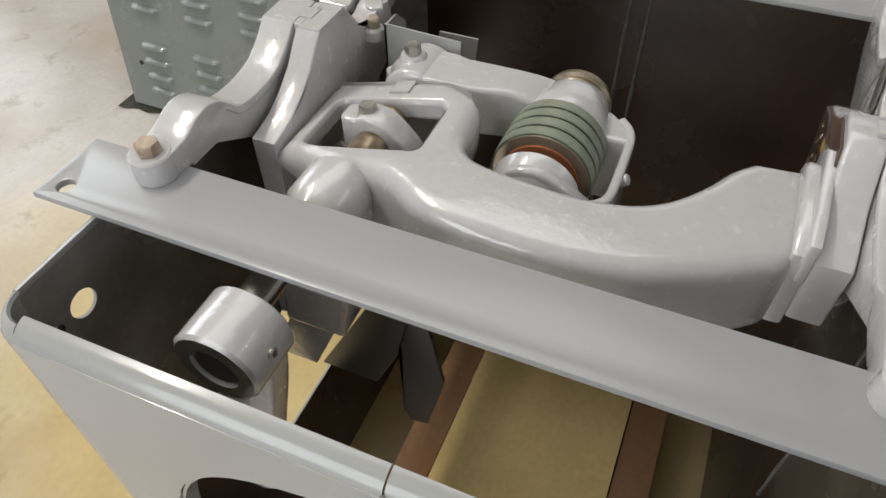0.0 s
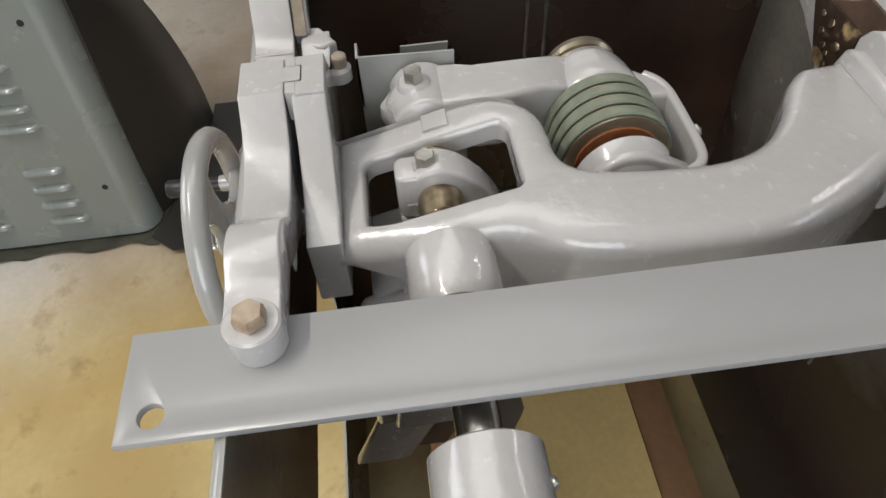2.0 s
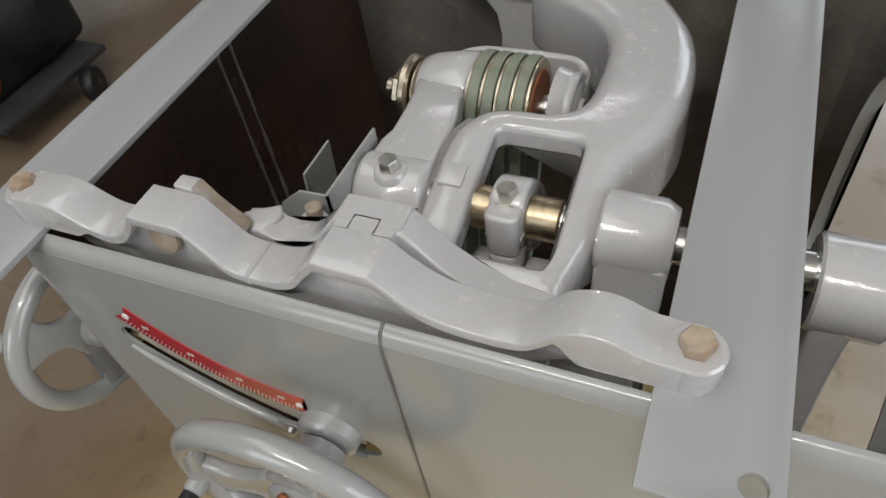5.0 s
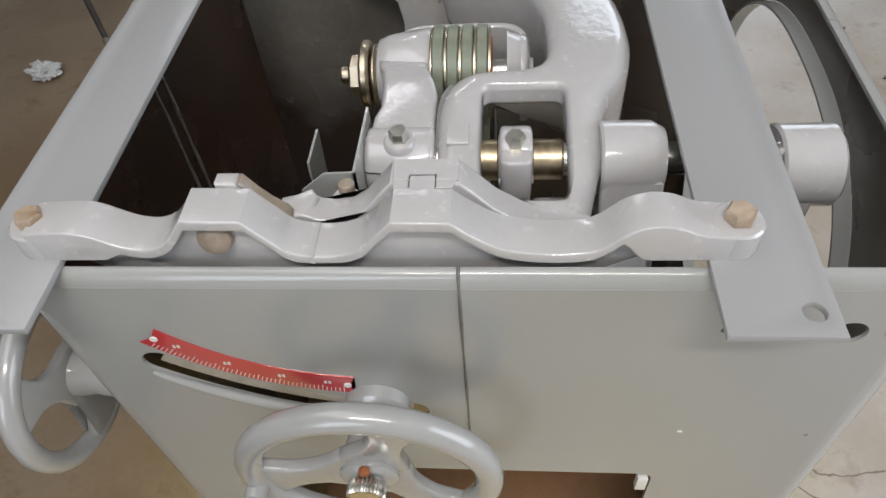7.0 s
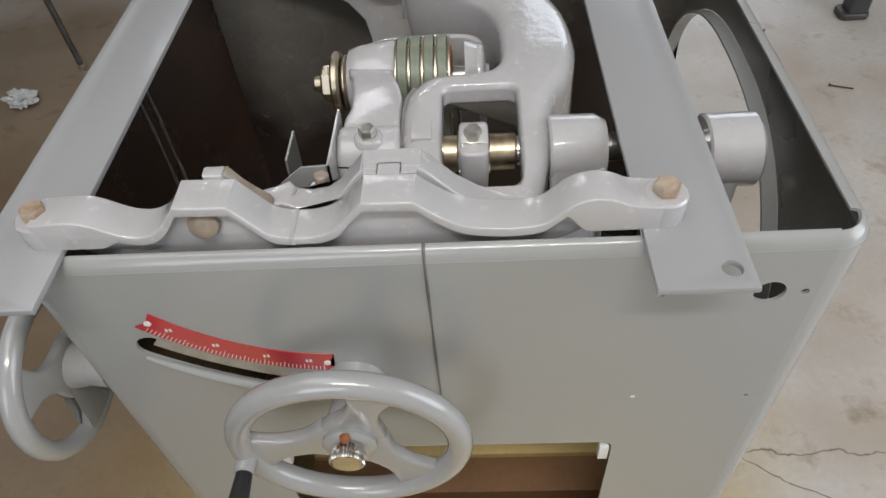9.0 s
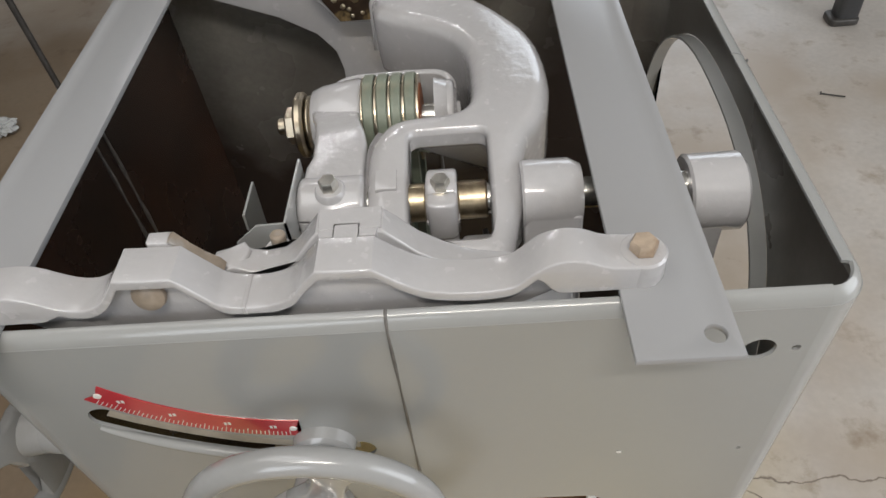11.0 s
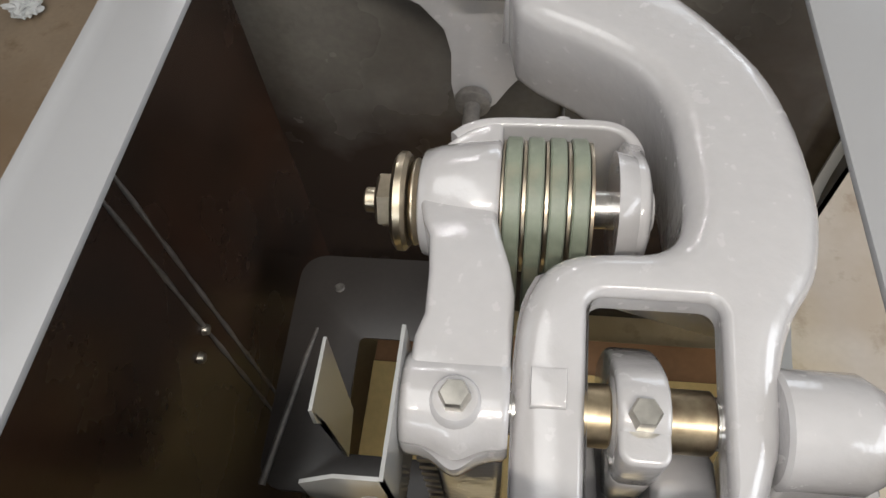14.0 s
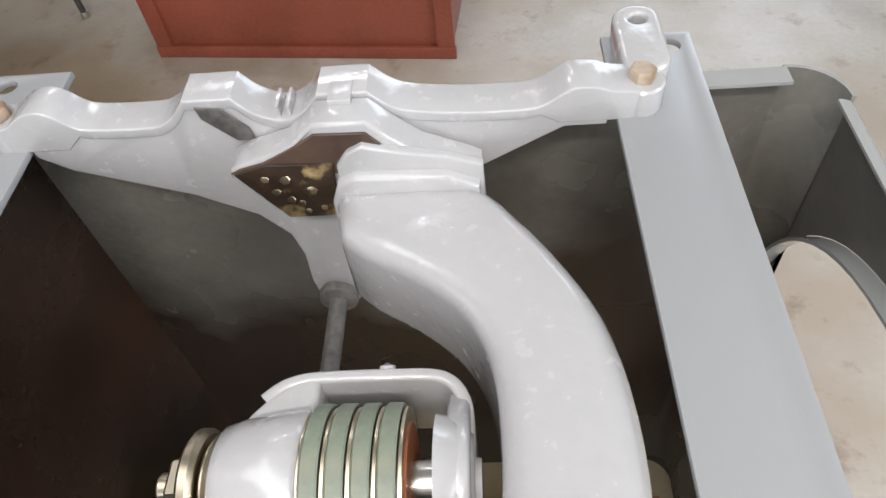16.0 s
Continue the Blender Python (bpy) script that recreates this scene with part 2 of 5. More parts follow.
    crack = nd.new("ShaderNodeMixRGB")
    crack.inputs[2].default_value = (0.20, 0.165, 0.13, 1)
    ln.new(sum_of("MULTIPLY", thin.outputs[0], side.outputs[0]), crack.inputs[0])
    ln.new(mul.outputs[0], crack.inputs[1])
    ln.new(crack.outputs[0], b.inputs["Base Color"])
    return m


FLOOR = floor_material()


# ---- building helpers ----
def finish(bm, name, mat, angle=38):
    bmesh.ops.recalc_face_normals(bm, faces=bm.faces)
    me = bpy.data.meshes.new(name)
    bm.to_mesh(me)
    bm.free()
    for m in mat if isinstance(mat, (list, tuple)) else (mat,):
        me.materials.append(m)
    me.polygons.foreach_set("use_smooth", [True] * len(me.polygons))
    me.set_sharp_from_angle(angle=radians(angle))
    return me


def part(name, bm, mat, parent, label="", angle=38):
    ob = new(name, finish(bm, name, mat, angle))
    ob.parent = parent
    return tagged(ob, label=label)


def thing(name, label, category, group="", at=(0, 0, 0), kind=""):
    ob = new(name)
    ob.location = at
    ob.empty_display_size = 0.05
    return tagged(ob, label, category, group, kind)


def sub(name, me, parent, m, label=""):
    """A part that shares the mesh me, placed by m within its parent."""
    ob = new(name, me)
    ob.parent = parent
    ob.matrix_basis = m
    return tagged(ob, label=label)


def smooth_loop(pts, n=4, closed=True):
    """A rounded line through pts."""
    out, k = [], len(pts)
    for i in range(k if closed else k - 1):
        p = [Vector(pts[(i + j) % k] if closed else pts[min(max(i + j, 0), k - 1)]) for j in (-1, 0, 1, 2)]
        for s in range(n):
            t = s / n
            out.append(tuple(0.5 * (2 * p[1] + (p[2] - p[0]) * t + (2 * p[0] - 5 * p[1] + 4 * p[2] - p[3]) * t * t + (3 * p[1] - p[0] - 3 * p[2] + p[3]) * t**3)))
    if not closed:
        out.append(tuple(pts[-1]))
    return out


def rounded(x0, x1, y0, y1, r, n=5):
    out = []
    for cx, cy, a in ((x1 - r, y1 - r, 0), (x0 + r, y1 - r, 90), (x0 + r, y0 + r, 180), (x1 - r, y0 + r, 270)):
        out += [(cx + r * math.cos(radians(a + 90 * i / n)), cy + r * math.sin(radians(a + 90 * i / n))) for i in range(n + 1)]
    return out


def ring(cx, cy, rx, ry=None, n=20, start=0, sweep=360):
    ry = ry or rx
    last = n if sweep == 360 else n + 1
    return [(cx + rx * math.cos(radians(start + sweep * i / n)), cy + ry * math.sin(radians(start + sweep * i / n))) for i in range(last)]


def arc3(p0, p1, p2, n=16, shift=0.0):
    """Points of the circle through three points, moved outward by shift."""
    (ax, ay), (bx, by), (cx, cy) = p0, p1, p2
    d = 2 * (ax * (by - cy) + bx * (cy - ay) + cx * (ay - by))
    ux = ((ax**2 + ay**2) * (by - cy) + (bx**2 + by**2) * (cy - ay) + (cx**2 + cy**2) * (ay - by)) / d
    uy = ((ax**2 + ay**2) * (cx - bx) + (bx**2 + by**2) * (ax - cx) + (cx**2 + cy**2) * (bx - ax)) / d
    r = math.hypot(ax - ux, ay - uy) + shift
    a0, a1 = math.atan2(ay - uy, ax - ux), math.atan2(cy - uy, cx - ux)
    if a1 - a0 > math.pi:
        a1 -= 2 * math.pi
    if a0 - a1 > math.pi:
        a1 += 2 * math.pi
    return [(ux + r * math.cos(a0 + (a1 - a0) * i / n), uy + r * math.sin(a0 + (a1 - a0) * i / n)) for i in range(n + 1)]


def area2(loop):
    return sum(a[0] * b[1] - b[0] * a[1] for a, b in zip(loop, loop[1:] + loop[:1]))


def inset(loop, d):
    """The loop, counter-clockwise, moved inward by d."""
    out, k = [], len(loop)
    for i in range(k):
        p, q, s = Vector(loop[i - 1]), Vector(loop[i]), Vector(loop[(i + 1) % k])
        u, v = (q - p), (s - q)
        if u.length < 1e-9 or v.length < 1e-9:
            out.append(tuple(q))
            continue
        u.normalize(), v.normalize()
        n = Vector((-u.y - v.y, u.x + v.x))
        c = max(0.35, 0.5 * n.length)
        n = n.normalized() if n.length > 1e-6 else Vector((-u.y, u.x))
        out.append(tuple(q + n * d / c))
    return out


PLANES = {
    "xy": lambda u, v, w: (u, v, w),
    "xz": lambda u, v, w: (u, w, v),
    "yz": lambda u, v, w: (w, u, v),
}


def prism(bm, loop, a, b, plane="xy", holes=(), r=0.0, seg=3, bend=None, hole_r=1.0):
    """A plate of the loop's outline, from a to b across its plane, with holes through it and its edges rounded by r."""
    place = PLANES[plane]
    loops = [loop if area2(loop) > 0 else loop[::-1]]
    loops += [h if area2(h) < 0 else h[::-1] for h in holes]
    levels = [(a, 0.0), (b, 0.0)]
    if r > 0:
        angles = [math.pi / 2 * i / seg for i in range(seg + 1)]
        levels = [(a + r * (1 - math.sin(t)), r * (1 - math.cos(t))) for t in reversed(angles)]
        levels += [(b - r * (1 - math.sin(t)), r * (1 - math.cos(t))) for t in angles]
    caps = {0: [], len(levels) - 1: []}
    for k, lp in enumerate(loops):
        rows = []
        for w, d in levels:
            d = d * hole_r if k else d
            pts = inset(lp, d) if d > 1e-9 else lp
            rows.append([bm.verts.new(bend(*place(u, v, w)) if bend else place(u, v, w)) for u, v in pts])
        for lo, hi in zip(rows, rows[1:]):
            for i in range(len(lp)):
                j = (i + 1) % len(lp)
                bm.faces.new((lo[i], lo[j], hi[j], hi[i]))
        for c in caps:
            caps[c].append(rows[c])
    for rows in caps.values():
        if len(rows) == 1:
            f = bm.faces.new(rows[0])
            bmesh.ops.triangulate(bm, faces=[f])
        else:
            edges = []
            for row in rows:
                for i in range(len(row)):
                    e = bm.edges.get((row[i], row[(i + 1) % len(row)]))
                    edges.append(e)
            bmesh.ops.triangle_fill(bm, use_beauty=True, use_dissolve=False, edges=edges)
    return bm


def box(bm, x0, x1, y0, y1, z0, z1, r=0.0, seg=2):
    return prism(bm, [(x0, y0), (x1, y0), (x1, y1), (x0, y1)], z0, z1, "xy", (), r, seg)


def lathe(bm, rows, origin, axis, n=28, closed=True):
    """A turned form: rows of (distance along the axis, radius)."""
    turn = Vector(axis).to_track_quat("Z", "Y").to_matrix()
    o = Vector(origin)
    rings = []
    for h, rad in rows:
        if rad < 1e-6:
            rings.append([bm.verts.new(o + turn @ Vector((0, 0, h)))])
        else:
            rings.append([bm.verts.new(o + turn @ Vector((rad * math.cos(2 * math.pi * i / n), rad * math.sin(2 * math.pi * i / n), h))) for i in range(n)])
    for lo, hi in zip(rings, rings[1:]):
        for i in range(n):
            j = (i + 1) % n
            if len(lo) == 1 and len(hi) == 1:
                continue
            if len(lo) == 1:
                bm.faces.new((lo[0], hi[j], hi[i]))
            elif len(hi) == 1:
                bm.faces.new((lo[i], lo[j], hi[0]))
            else:
                bm.faces.new((lo[i], lo[j], hi[j], hi[i]))
    if closed:
        for rg in (rings[0], rings[-1]):
            if len(rg) > 1:
                bm.faces.new(rg)
    return bm


def rod(bm, p0, p1, rad, chamfer=0.0015, n=24):
    d = Vector(p1) - Vector(p0)
    c = min(chamfer, rad * 0.5)
    return lathe(bm, [(0, rad - c), (c, rad), (d.length - c, rad), (d.length, rad - c)], p0, d, n)


def tube(bm, pts, radii, n=12, closed=False):
    """A round bar along pts; radii: one or one a point."""
    pts = [Vector(p) for p in pts]
    k = len(pts)
    radii = radii if isinstance(radii, (list, tuple)) else [radii] * k
    up, rings = None, []
    for i, p in enumerate(pts):
        a, b = (pts[i - 1], pts[(i + 1) % k]) if closed else (pts[max(i - 1, 0)], pts[min(i + 1, k - 1)])
        t = (b - a).normalized()
        if up is None:
            up = t.orthogonal().normalized()
        up = (up - t * up.dot(t)).normalized()
        s = t.cross(up)
        rings.append([bm.verts.new(p + radii[i] * (up * math.cos(2 * math.pi * j / n) + s * math.sin(2 * math.pi * j / n))) for j in range(n)])
    pairs = list(zip(rings, rings[1:])) + ([(rings[-1], rings[0])] if closed else [])
    for lo, hi in pairs:
        for j in range(n):
            q = (j + 1) % n
            bm.faces.new((lo[j], lo[q], hi[q], hi[j]))
    if not closed:
        bm.faces.new(rings[0])
        bm.faces.new(rings[-1])
    return bm


def hex_bolt(bm, at, axis, flat=0.019, high=0.009, washer=0.0):
    """A hexagon head, chamfered, on an optional washer."""
    r = flat / 2 / math.cos(math.pi / 6)
    if washer:
        lathe(bm, [(0, washer), (0.0018, washer), (0.0022, washer * 0.95)], at, axis, 24)
    lathe(bm, [(0, r), (high * 0.8, r), (high, r * 0.86)], at, axis, 6)
    return bm


B = bmesh.new

# ---- the room ----
def room():
    bm = B()
    box(bm, -3.6, 3.5, -3.2, 4.2, -0.1, 0.0)
    ob = tagged(new("floor", finish(bm, "floor", FLOOR)), "worn pale screed floor, yellower round the saw", "floor", kind="structure")
    # unseen walls and ceiling, added to hold in and bounce the light
    for name, b in (("wall_north", (-3.6, 3.5, 4.2, 4.35)), ("wall_south", (-3.6, 3.5, -3.35, -3.2)), ("wall_west", (-3.75, -3.6, -3.2, 4.2)), ("wall_east", (3.5, 3.65, -3.2, 4.2))):
        bm = B()
        box(bm, *b, -0.1, 3.0)
        tagged(new(name, finish(bm, name, WALL)), "plain pale wall, unseen, added to enclose and bounce light", "wall", kind="structure")
    bm = B()
    box(bm, -3.75, 3.65, -3.35, 4.35, 3.0, 3.1)
    tagged(new("ceiling", finish(bm, "ceiling", CEIL)), "plain pale ceiling, unseen, added to bounce light", "ceiling", kind="structure")


room()

# ---- the saw ----
X0, X1, Y0, Y1, TOP = -0.272, 0.392, 0.015, 0.600, 0.774
RF, RR, RL = 0.030, 0.040, 0.026   # corner radii: right front, right rear, left front
BARZ = 0.780
saw = thing("table_saw", "grey enamelled cabinet table saw standing with its table removed", "table saw")


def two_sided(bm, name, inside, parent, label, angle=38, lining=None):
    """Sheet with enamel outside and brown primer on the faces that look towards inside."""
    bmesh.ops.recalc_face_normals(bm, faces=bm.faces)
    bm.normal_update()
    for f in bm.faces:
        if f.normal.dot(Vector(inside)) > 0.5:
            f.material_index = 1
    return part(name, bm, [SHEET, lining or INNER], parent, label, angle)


# tilt slot and scale lie on arcs about one centre
SLOT = [(-0.189, 0.664), (-0.112, 0.618), (0.010, 0.588)]
SCALE = [(-0.180, 0.699), (-0.112, 0.652), (-0.040, 0.633)]


def band(p3, d0, d1, n=18, caps=True):
    return arc3(*p3, n=n, shift=d0) + arc3(*p3, n=n, shift=d1)[::-1]


def round_band(p3, d, n=18):
    """A band of half-width d along the arc through p3, with round ends."""
    outer, inner = [[Vector(p) for p in arc3(*p3, n=n, shift=s)] for s in (d, -d)]
    def cap(centre, a, t):
        u = (a - centre).normalized()
        return [centre + d * (math.cos(math.pi * k / 8) * u + math.sin(math.pi * k / 8) * t) for k in range(1, 8)]
    end = cap((outer[-1] + inner[-1]) / 2, outer[-1], (outer[-1] - outer[-2]).normalized())
    start = cap((outer[0] + inner[0]) / 2, inner[0], (outer[0] - outer[1]).normalized())
    return [tuple(p) for p in outer + end + inner[::-1] + start]


def fishtail(p3, d, n=20):
    """A curved band of half-width d with notched ends."""
    outer, inner, mid = [[Vector(p) for p in arc3(*p3, n=n, shift=s)] for s in (d, -d, 0.0)]
    a, b = (mid[0] - mid[1]).normalized(), (mid[-1] - mid[-2]).normalized()
    loop = [outer[0] + 0.006 * a] + outer[1:-1] + [outer[-1] + 0.006 * b, mid[-1] + 0.002 * b, inner[-1] + 0.006 * b] + inner[1:-1][::-1] + [inner[0] + 0.006 * a, mid[0] + 0.002 * a]
    return [tuple(p) for p in loop]


def lower_opening():
    """Outline of the lower door opening: a raised middle in its bottom edge and rounded corners."""
    lo, hi = 0.238, 0.466
    loop = ring(0.220, hi - 0.012, 0.012, n=5, sweep=90) + ring(-0.120, hi - 0.012, 0.012, n=5, start=90, sweep=90)
    loop += ring(-0.118, lo + 0.014, 0.014, n=5, start=180, sweep=90) + [(-0.102, lo), (-0.098, lo + 0.018), (0.194, lo + 0.018), (0.198, lo)]
    return loop + ring(0.218, lo + 0.014, 0.014, n=5, start=270, sweep=90)


def cabinet():
    slot = round_band(SLOT, 0.0140)
    holes = [slot, lower_opening(), ring(0.325, 0.714, 0.0125, n=18), ring(0.352, 0.7135, 0.0035, n=10), ring(0.242, 0.716, 0.0035, n=10), ring(0.346, 0.557, 0.0022, n=8)]
    bm = B()
    prism(bm, [(X0 + RL, 0.0), (X1 - RF, 0.0), (X1 - RF, TOP - 0.012), (X0 + RL, TOP - 0.012)], Y0, Y0 + 0.003, "xz", holes)
    front = two_sided(bm, "front_panel", (0, 1, 0), saw, "grey enamelled front sheet with a curved slot and a lower opening", lining=SHADED_OVERSPRAY)
    # the lip round the slot
    bm = B()
    line = arc3(*SLOT, n=22, shift=0.0172)
    tube(bm, [(x, Y0 - 0.0015, z) for x, z in line], [0.002 + 0.0034 * math.sin(math.pi * i / 22) ** 0.5 for i in range(23)], 10)
    part("slot_lip", bm, SHEET, front)
    bm = B()
    prism(bm, band(SLOT, -0.022, 0.022), Y0 + 0.024, Y0 + 0.027, "xz")
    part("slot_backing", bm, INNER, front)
    bm = B()
    prism(bm, band(SLOT, -0.0139, -0.0010), Y0 + 0.0012, Y0 + 0.0028, "xz")
    part("slot_strip", bm, BARE, front, "pale bare metal strip behind the slot")

    # black discs added behind the small holes, for the shade seen through them
    for x, z, q in ((0.352, 0.7135, 0.005), (0.242, 0.716, 0.005), (0.346, 0.557, 0.004)):
        bm = B()
        rod(bm, (x, Y0 + 0.0035, z), (x, Y0 + 0.0065, z), q)
        part("hole_shade_disc", bm, HOLE_SHADE, front)
    bm = B()
    box(bm, 0.2375, 0.2415, Y0 - 0.0012, Y0 - 0.0002, 0.5592, 0.5616, 0.0004)
    part("chip", bm, WHITE, front, "small bare chip in the paint")

    # folded rims on the front and right: a rounded fold and a flat lip
    def rim(name, along, a, b, lip):
        t = TOP
        prof = [(0, t - 0.020), (0.0006, t - 0.012), (0.003, t - 0.006), (0.007, t - 0.0022), (0.013, t), (lip, t), (lip, t - 0.0025), (0.014, t - 0.0025), (0.008, t - 0.005), (0.0045, t - 0.010), (0.0035, t - 0.020)]
        bm = B()
        if along == "x":
            prism(bm, [(Y0 + 0.6 * u, v) for u, v in prof], a, b, "yz")
        else:
            prism(bm, [(X1 - u, v) for u, v in prof], a, b, "xz")
        return part(name, bm, SHEET, saw)
    rim("front_rim", "x", -0.240, 0.0565, 0.0165)
    rim("front_rim", "x", 0.0585, X1 - RF, 0.0165)
    rim("right_rim", "y", Y0 + RF, 0.3073, 0.016)
    bm = B()
    fold = [(0, 0.020), (0.0006, 0.012), (0.003, 0.006), (0.006, 0.0022), (0.009, 0.0006), (0.0105, 0.0030), (0.006, 0.006), (0.0035, 0.020)]
    turns = [radians(270 + 90 * k / 12) for k in range(13)]
    rows = [[bm.verts.new((X1 - RF + (RF - u) * math.cos(a), Y0 + RF + (RF - u) * math.sin(a), TOP - v)) for u, v in fold] for a in turns]
    for lo, hi in zip(rows, rows[1:]):
        for k in range(8):
            bm.faces.new((lo[k], lo[(k + 1) % 8], hi[(k + 1) % 8], hi[k]))
    bm.faces.new(rows[0])
    bm.faces.new(rows[-1])
    bmesh.ops.recalc_face_normals(bm, faces=bm.faces)
    part("corner_rim", bm, SHEET, saw)
    rim("right_rim", "y", 0.3087, Y1 - RR - 0.006, 0.016)
    # weld seams
    for name, pts in (("weld_seam", [(0.0575, Y0 - 0.0005, z) for z in np.linspace(0.52, 0.762, 24)]), ("weld_seam", [(X1 + 0.0003, 0.308, z) for z in np.linspace(0.715, 0.766, 10)]), ("weld_seam", [(0.0575, Y0 + u, TOP - v) for u, v in ((0.0, 0.012), (0.0024, 0.004), (0.0075, 0.0), (0.0096, 0.0))])):
        bm = B()
        tube(bm, pts, [0.0011 + 0.0003 * math.sin(7 * i) for i in range(len(pts))], 8)
        part(name, bm, WELD, saw, "dark weld line")
    # right side with its large oval opening
    def oval_ring(ry, rz):
        out = []
        for k in range(64):
            c, s = math.cos(2 * math.pi * k / 64), math.sin(2 * math.pi * k / 64)
            out.append((0.338 + ry * math.copysign(abs(c) ** 0.8, c), 0.475 + rz * math.copysign(abs(s) ** 0.8, s)))
        return out
    oval = oval_ring(0.238, 0.248)
    bm = B()
    prism(bm, [(Y0 + RF, 0.0), (Y1 - RR, 0.0), (Y1 - RR, TOP - 0.012), (Y0 + RF, TOP - 0.012)], X1 - 0.003, X1, "yz", [oval])
    right = two_sided(bm, "right_panel", (-1, 0, 0), saw, "grey enamelled side sheet with a large oval opening", lining=INNERGREY)
    bm = B()
    prism(bm, oval_ring(0.2375, 0.2475), X1 - 0.018, X1 - 0.003, "yz", [oval_ring(0.2345, 0.2445)])
    part("opening_rim", bm, SHEET, right)
    # left and rear sides
    bm = B()
    prism(bm, [(Y0 + RL, 0.0), (Y1 - 0.003, 0.0), (Y1 - 0.003, TOP - 0.0005), (Y0 + RL, TOP - 0.0005)], X0, X0 + 0.003, "yz")
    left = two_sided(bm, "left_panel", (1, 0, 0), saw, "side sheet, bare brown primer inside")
    for y in (0.303, 0.326):
        bm = B()
        pts = [(X0 + 0.0035, y, z) for z in np.linspace(0.17, 0.765, 40)]
        tube(bm, pts, [0.0022 + 0.0006 * math.sin(5 * i) for i in range(len(pts))], 8)
        part("weld_seam", bm, WELD, left)
    for y, z in ((0.301, 0.500), (0.275, 0.491)):
        bm = B()
        lathe(bm, [(0, 0.006), (0.005, 0.005), (0.007, 0)], (X0 + 0.003, y, z), (1, 0, 0), 14)
        part("rivet", bm, ZINC, left)
    bm = B()
    prism(bm, [(X0, 0.0), (X1 - RR, 0.0), (X1 - RR, TOP - 0.012), (X0, TOP - 0.012)], Y1 - 0.003, Y1, "xz")
    rear = two_sided(bm, "rear_panel", (0, -1, 0), saw, "rear sheet, inside grey overspray darkened with painted depth shade", lining=SHADED_OVERSPRAY)
    bm = B()
    pts = [(0.075, Y1 - 0.0035, z) for z in np.linspace(0.35, 0.76, 26)]
    tube(bm, pts, [0.0022 + 0.0006 * math.sin(5 * i) for i in range(len(pts))], 8)
    part("weld_seam", bm, WELD, rear)
    # rounded corners
    for cx, cy, r, a in ((X1 - RF, Y0 + RF, RF, 270), (X1 - RR, Y1 - RR, RR, 0), (X0 + RL, Y0 + RL, RL, 180)):
        lo = ring(cx, cy, r, n=8, start=a, sweep=90) + ring(cx, cy, r - 0.003, n=8, start=a, sweep=90)[::-1]
        bm = B()
        prism(bm, lo, 0.0, TOP - (0.012 if a == 270 else 0.003), "xy")
        bm.normal_update()
        for f in bm.faces:
            if abs(f.normal.z) < 0.5 and f.normal.dot(Vector((0.06, 0.3, 0)) - Vector((cx, cy, 0))) > 0:
                f.material_index = 1
        part("corner", bm, [SHEET, SHEET if a == 270 else SHADED_OVERSPRAY], saw)
    bm = B()
    prof = [(Y1, TOP - 0.018), (Y1, TOP - 0.008), (Y1 - 0.006, TOP), (Y1 - 0.024, TOP), (Y1 - 0.024, TOP - 0.003), (Y1 - 0.004, TOP - 0.004), (Y1 - 0.004, TOP - 0.018)]
    prism(bm, prof, -0.21, X1 - RR, "yz")
    part("rear_rim", bm, SHEET, saw)
    # small clips that held the lower door
    for x, z in ((0.2235, 0.446), (0.220, 0.266), (-0.120, 0.272), (-0.1205, 0.448)):
        bm = B()
        box(bm, x - 0.005, x + 0.005, Y0 - 0.003, Y0 + 0.004, z - 0.014, z + 0.014, 0.0015)
        part("door_clip", bm, WHITE, front)
    # tilt scale
    bm = B()
    prism(bm, fishtail(SCALE, 0.0125), Y0 - 0.0010, Y0 - 0.0002, "xz")
    plate = part("tilt_scale", bm, RED, saw, "red curved degree scale with white marks")
    line, lo, hi = arc3(*SCALE, n=46), arc3(*SCALE, n=46, shift=0.0118), arc3(*SCALE, n=46, shift=0.0060)
    hi2 = arc3(*SCALE, n=46, shift=0.0036)
    bm = B()
    for i in range(1, 46):
        p, q = Vector(lo[i]), Vector((hi2 if i % 5 == 0 else hi)[i])
        n = Vector((-(q - p).y, (q - p).x)).normalized() * 0.00035
        prism(bm, [tuple(p - n), tuple(q - n), tuple(q + n), tuple(p + n)], Y0 - 0.0012, Y0 - 0.0008, "xz")
    part("scale_marks", bm, MARK, plate)
    for i in (5, 17, 30, 41):
        p = arc3(*SCALE, n=46, shift=-0.0015)[i]
        bm = B()
        for dx in (-0.0022, 0.0012):
            box(bm, p[0] + dx, p[0] + dx + 0.0022, Y0 - 0.0012, Y0 - 0.0008, p[1] - 0.002, p[1] + 0.002)
        part("number_bar", bm, MARK, plate)
    for end in (SCALE[0], SCALE[2]):
        bm = B()
        lathe(bm, [(0, 0.0032), (0.001, 0.003), (0.0016, 0.0)], (end[0], Y0 - 0.0010, end[1]), (0, -1, 0), 14)
        part("rivet", bm, WHITE, plate)
    return front


front_panel = cabinet()


def tie_bars():
    for s in (1, -1):
        x0, x1 = sorted((s * 0.219, s * 0.288))
        bm = B()
        holes = [ring(s * 0.273, -0.014, 0.0072, n=18), ring(s * 0.270, 0.621, 0.0085, n=18)]
        prism(bm, [(x0, -0.032), (x1, -0.032), (x1, 0.637), (x0, 0.637)], TOP, BARZ, "xy", holes, 0.001, 2)
        part("tie_bar", bm, BAR, saw, "flat grey steel bar with a hole at each end")


tie_bars()

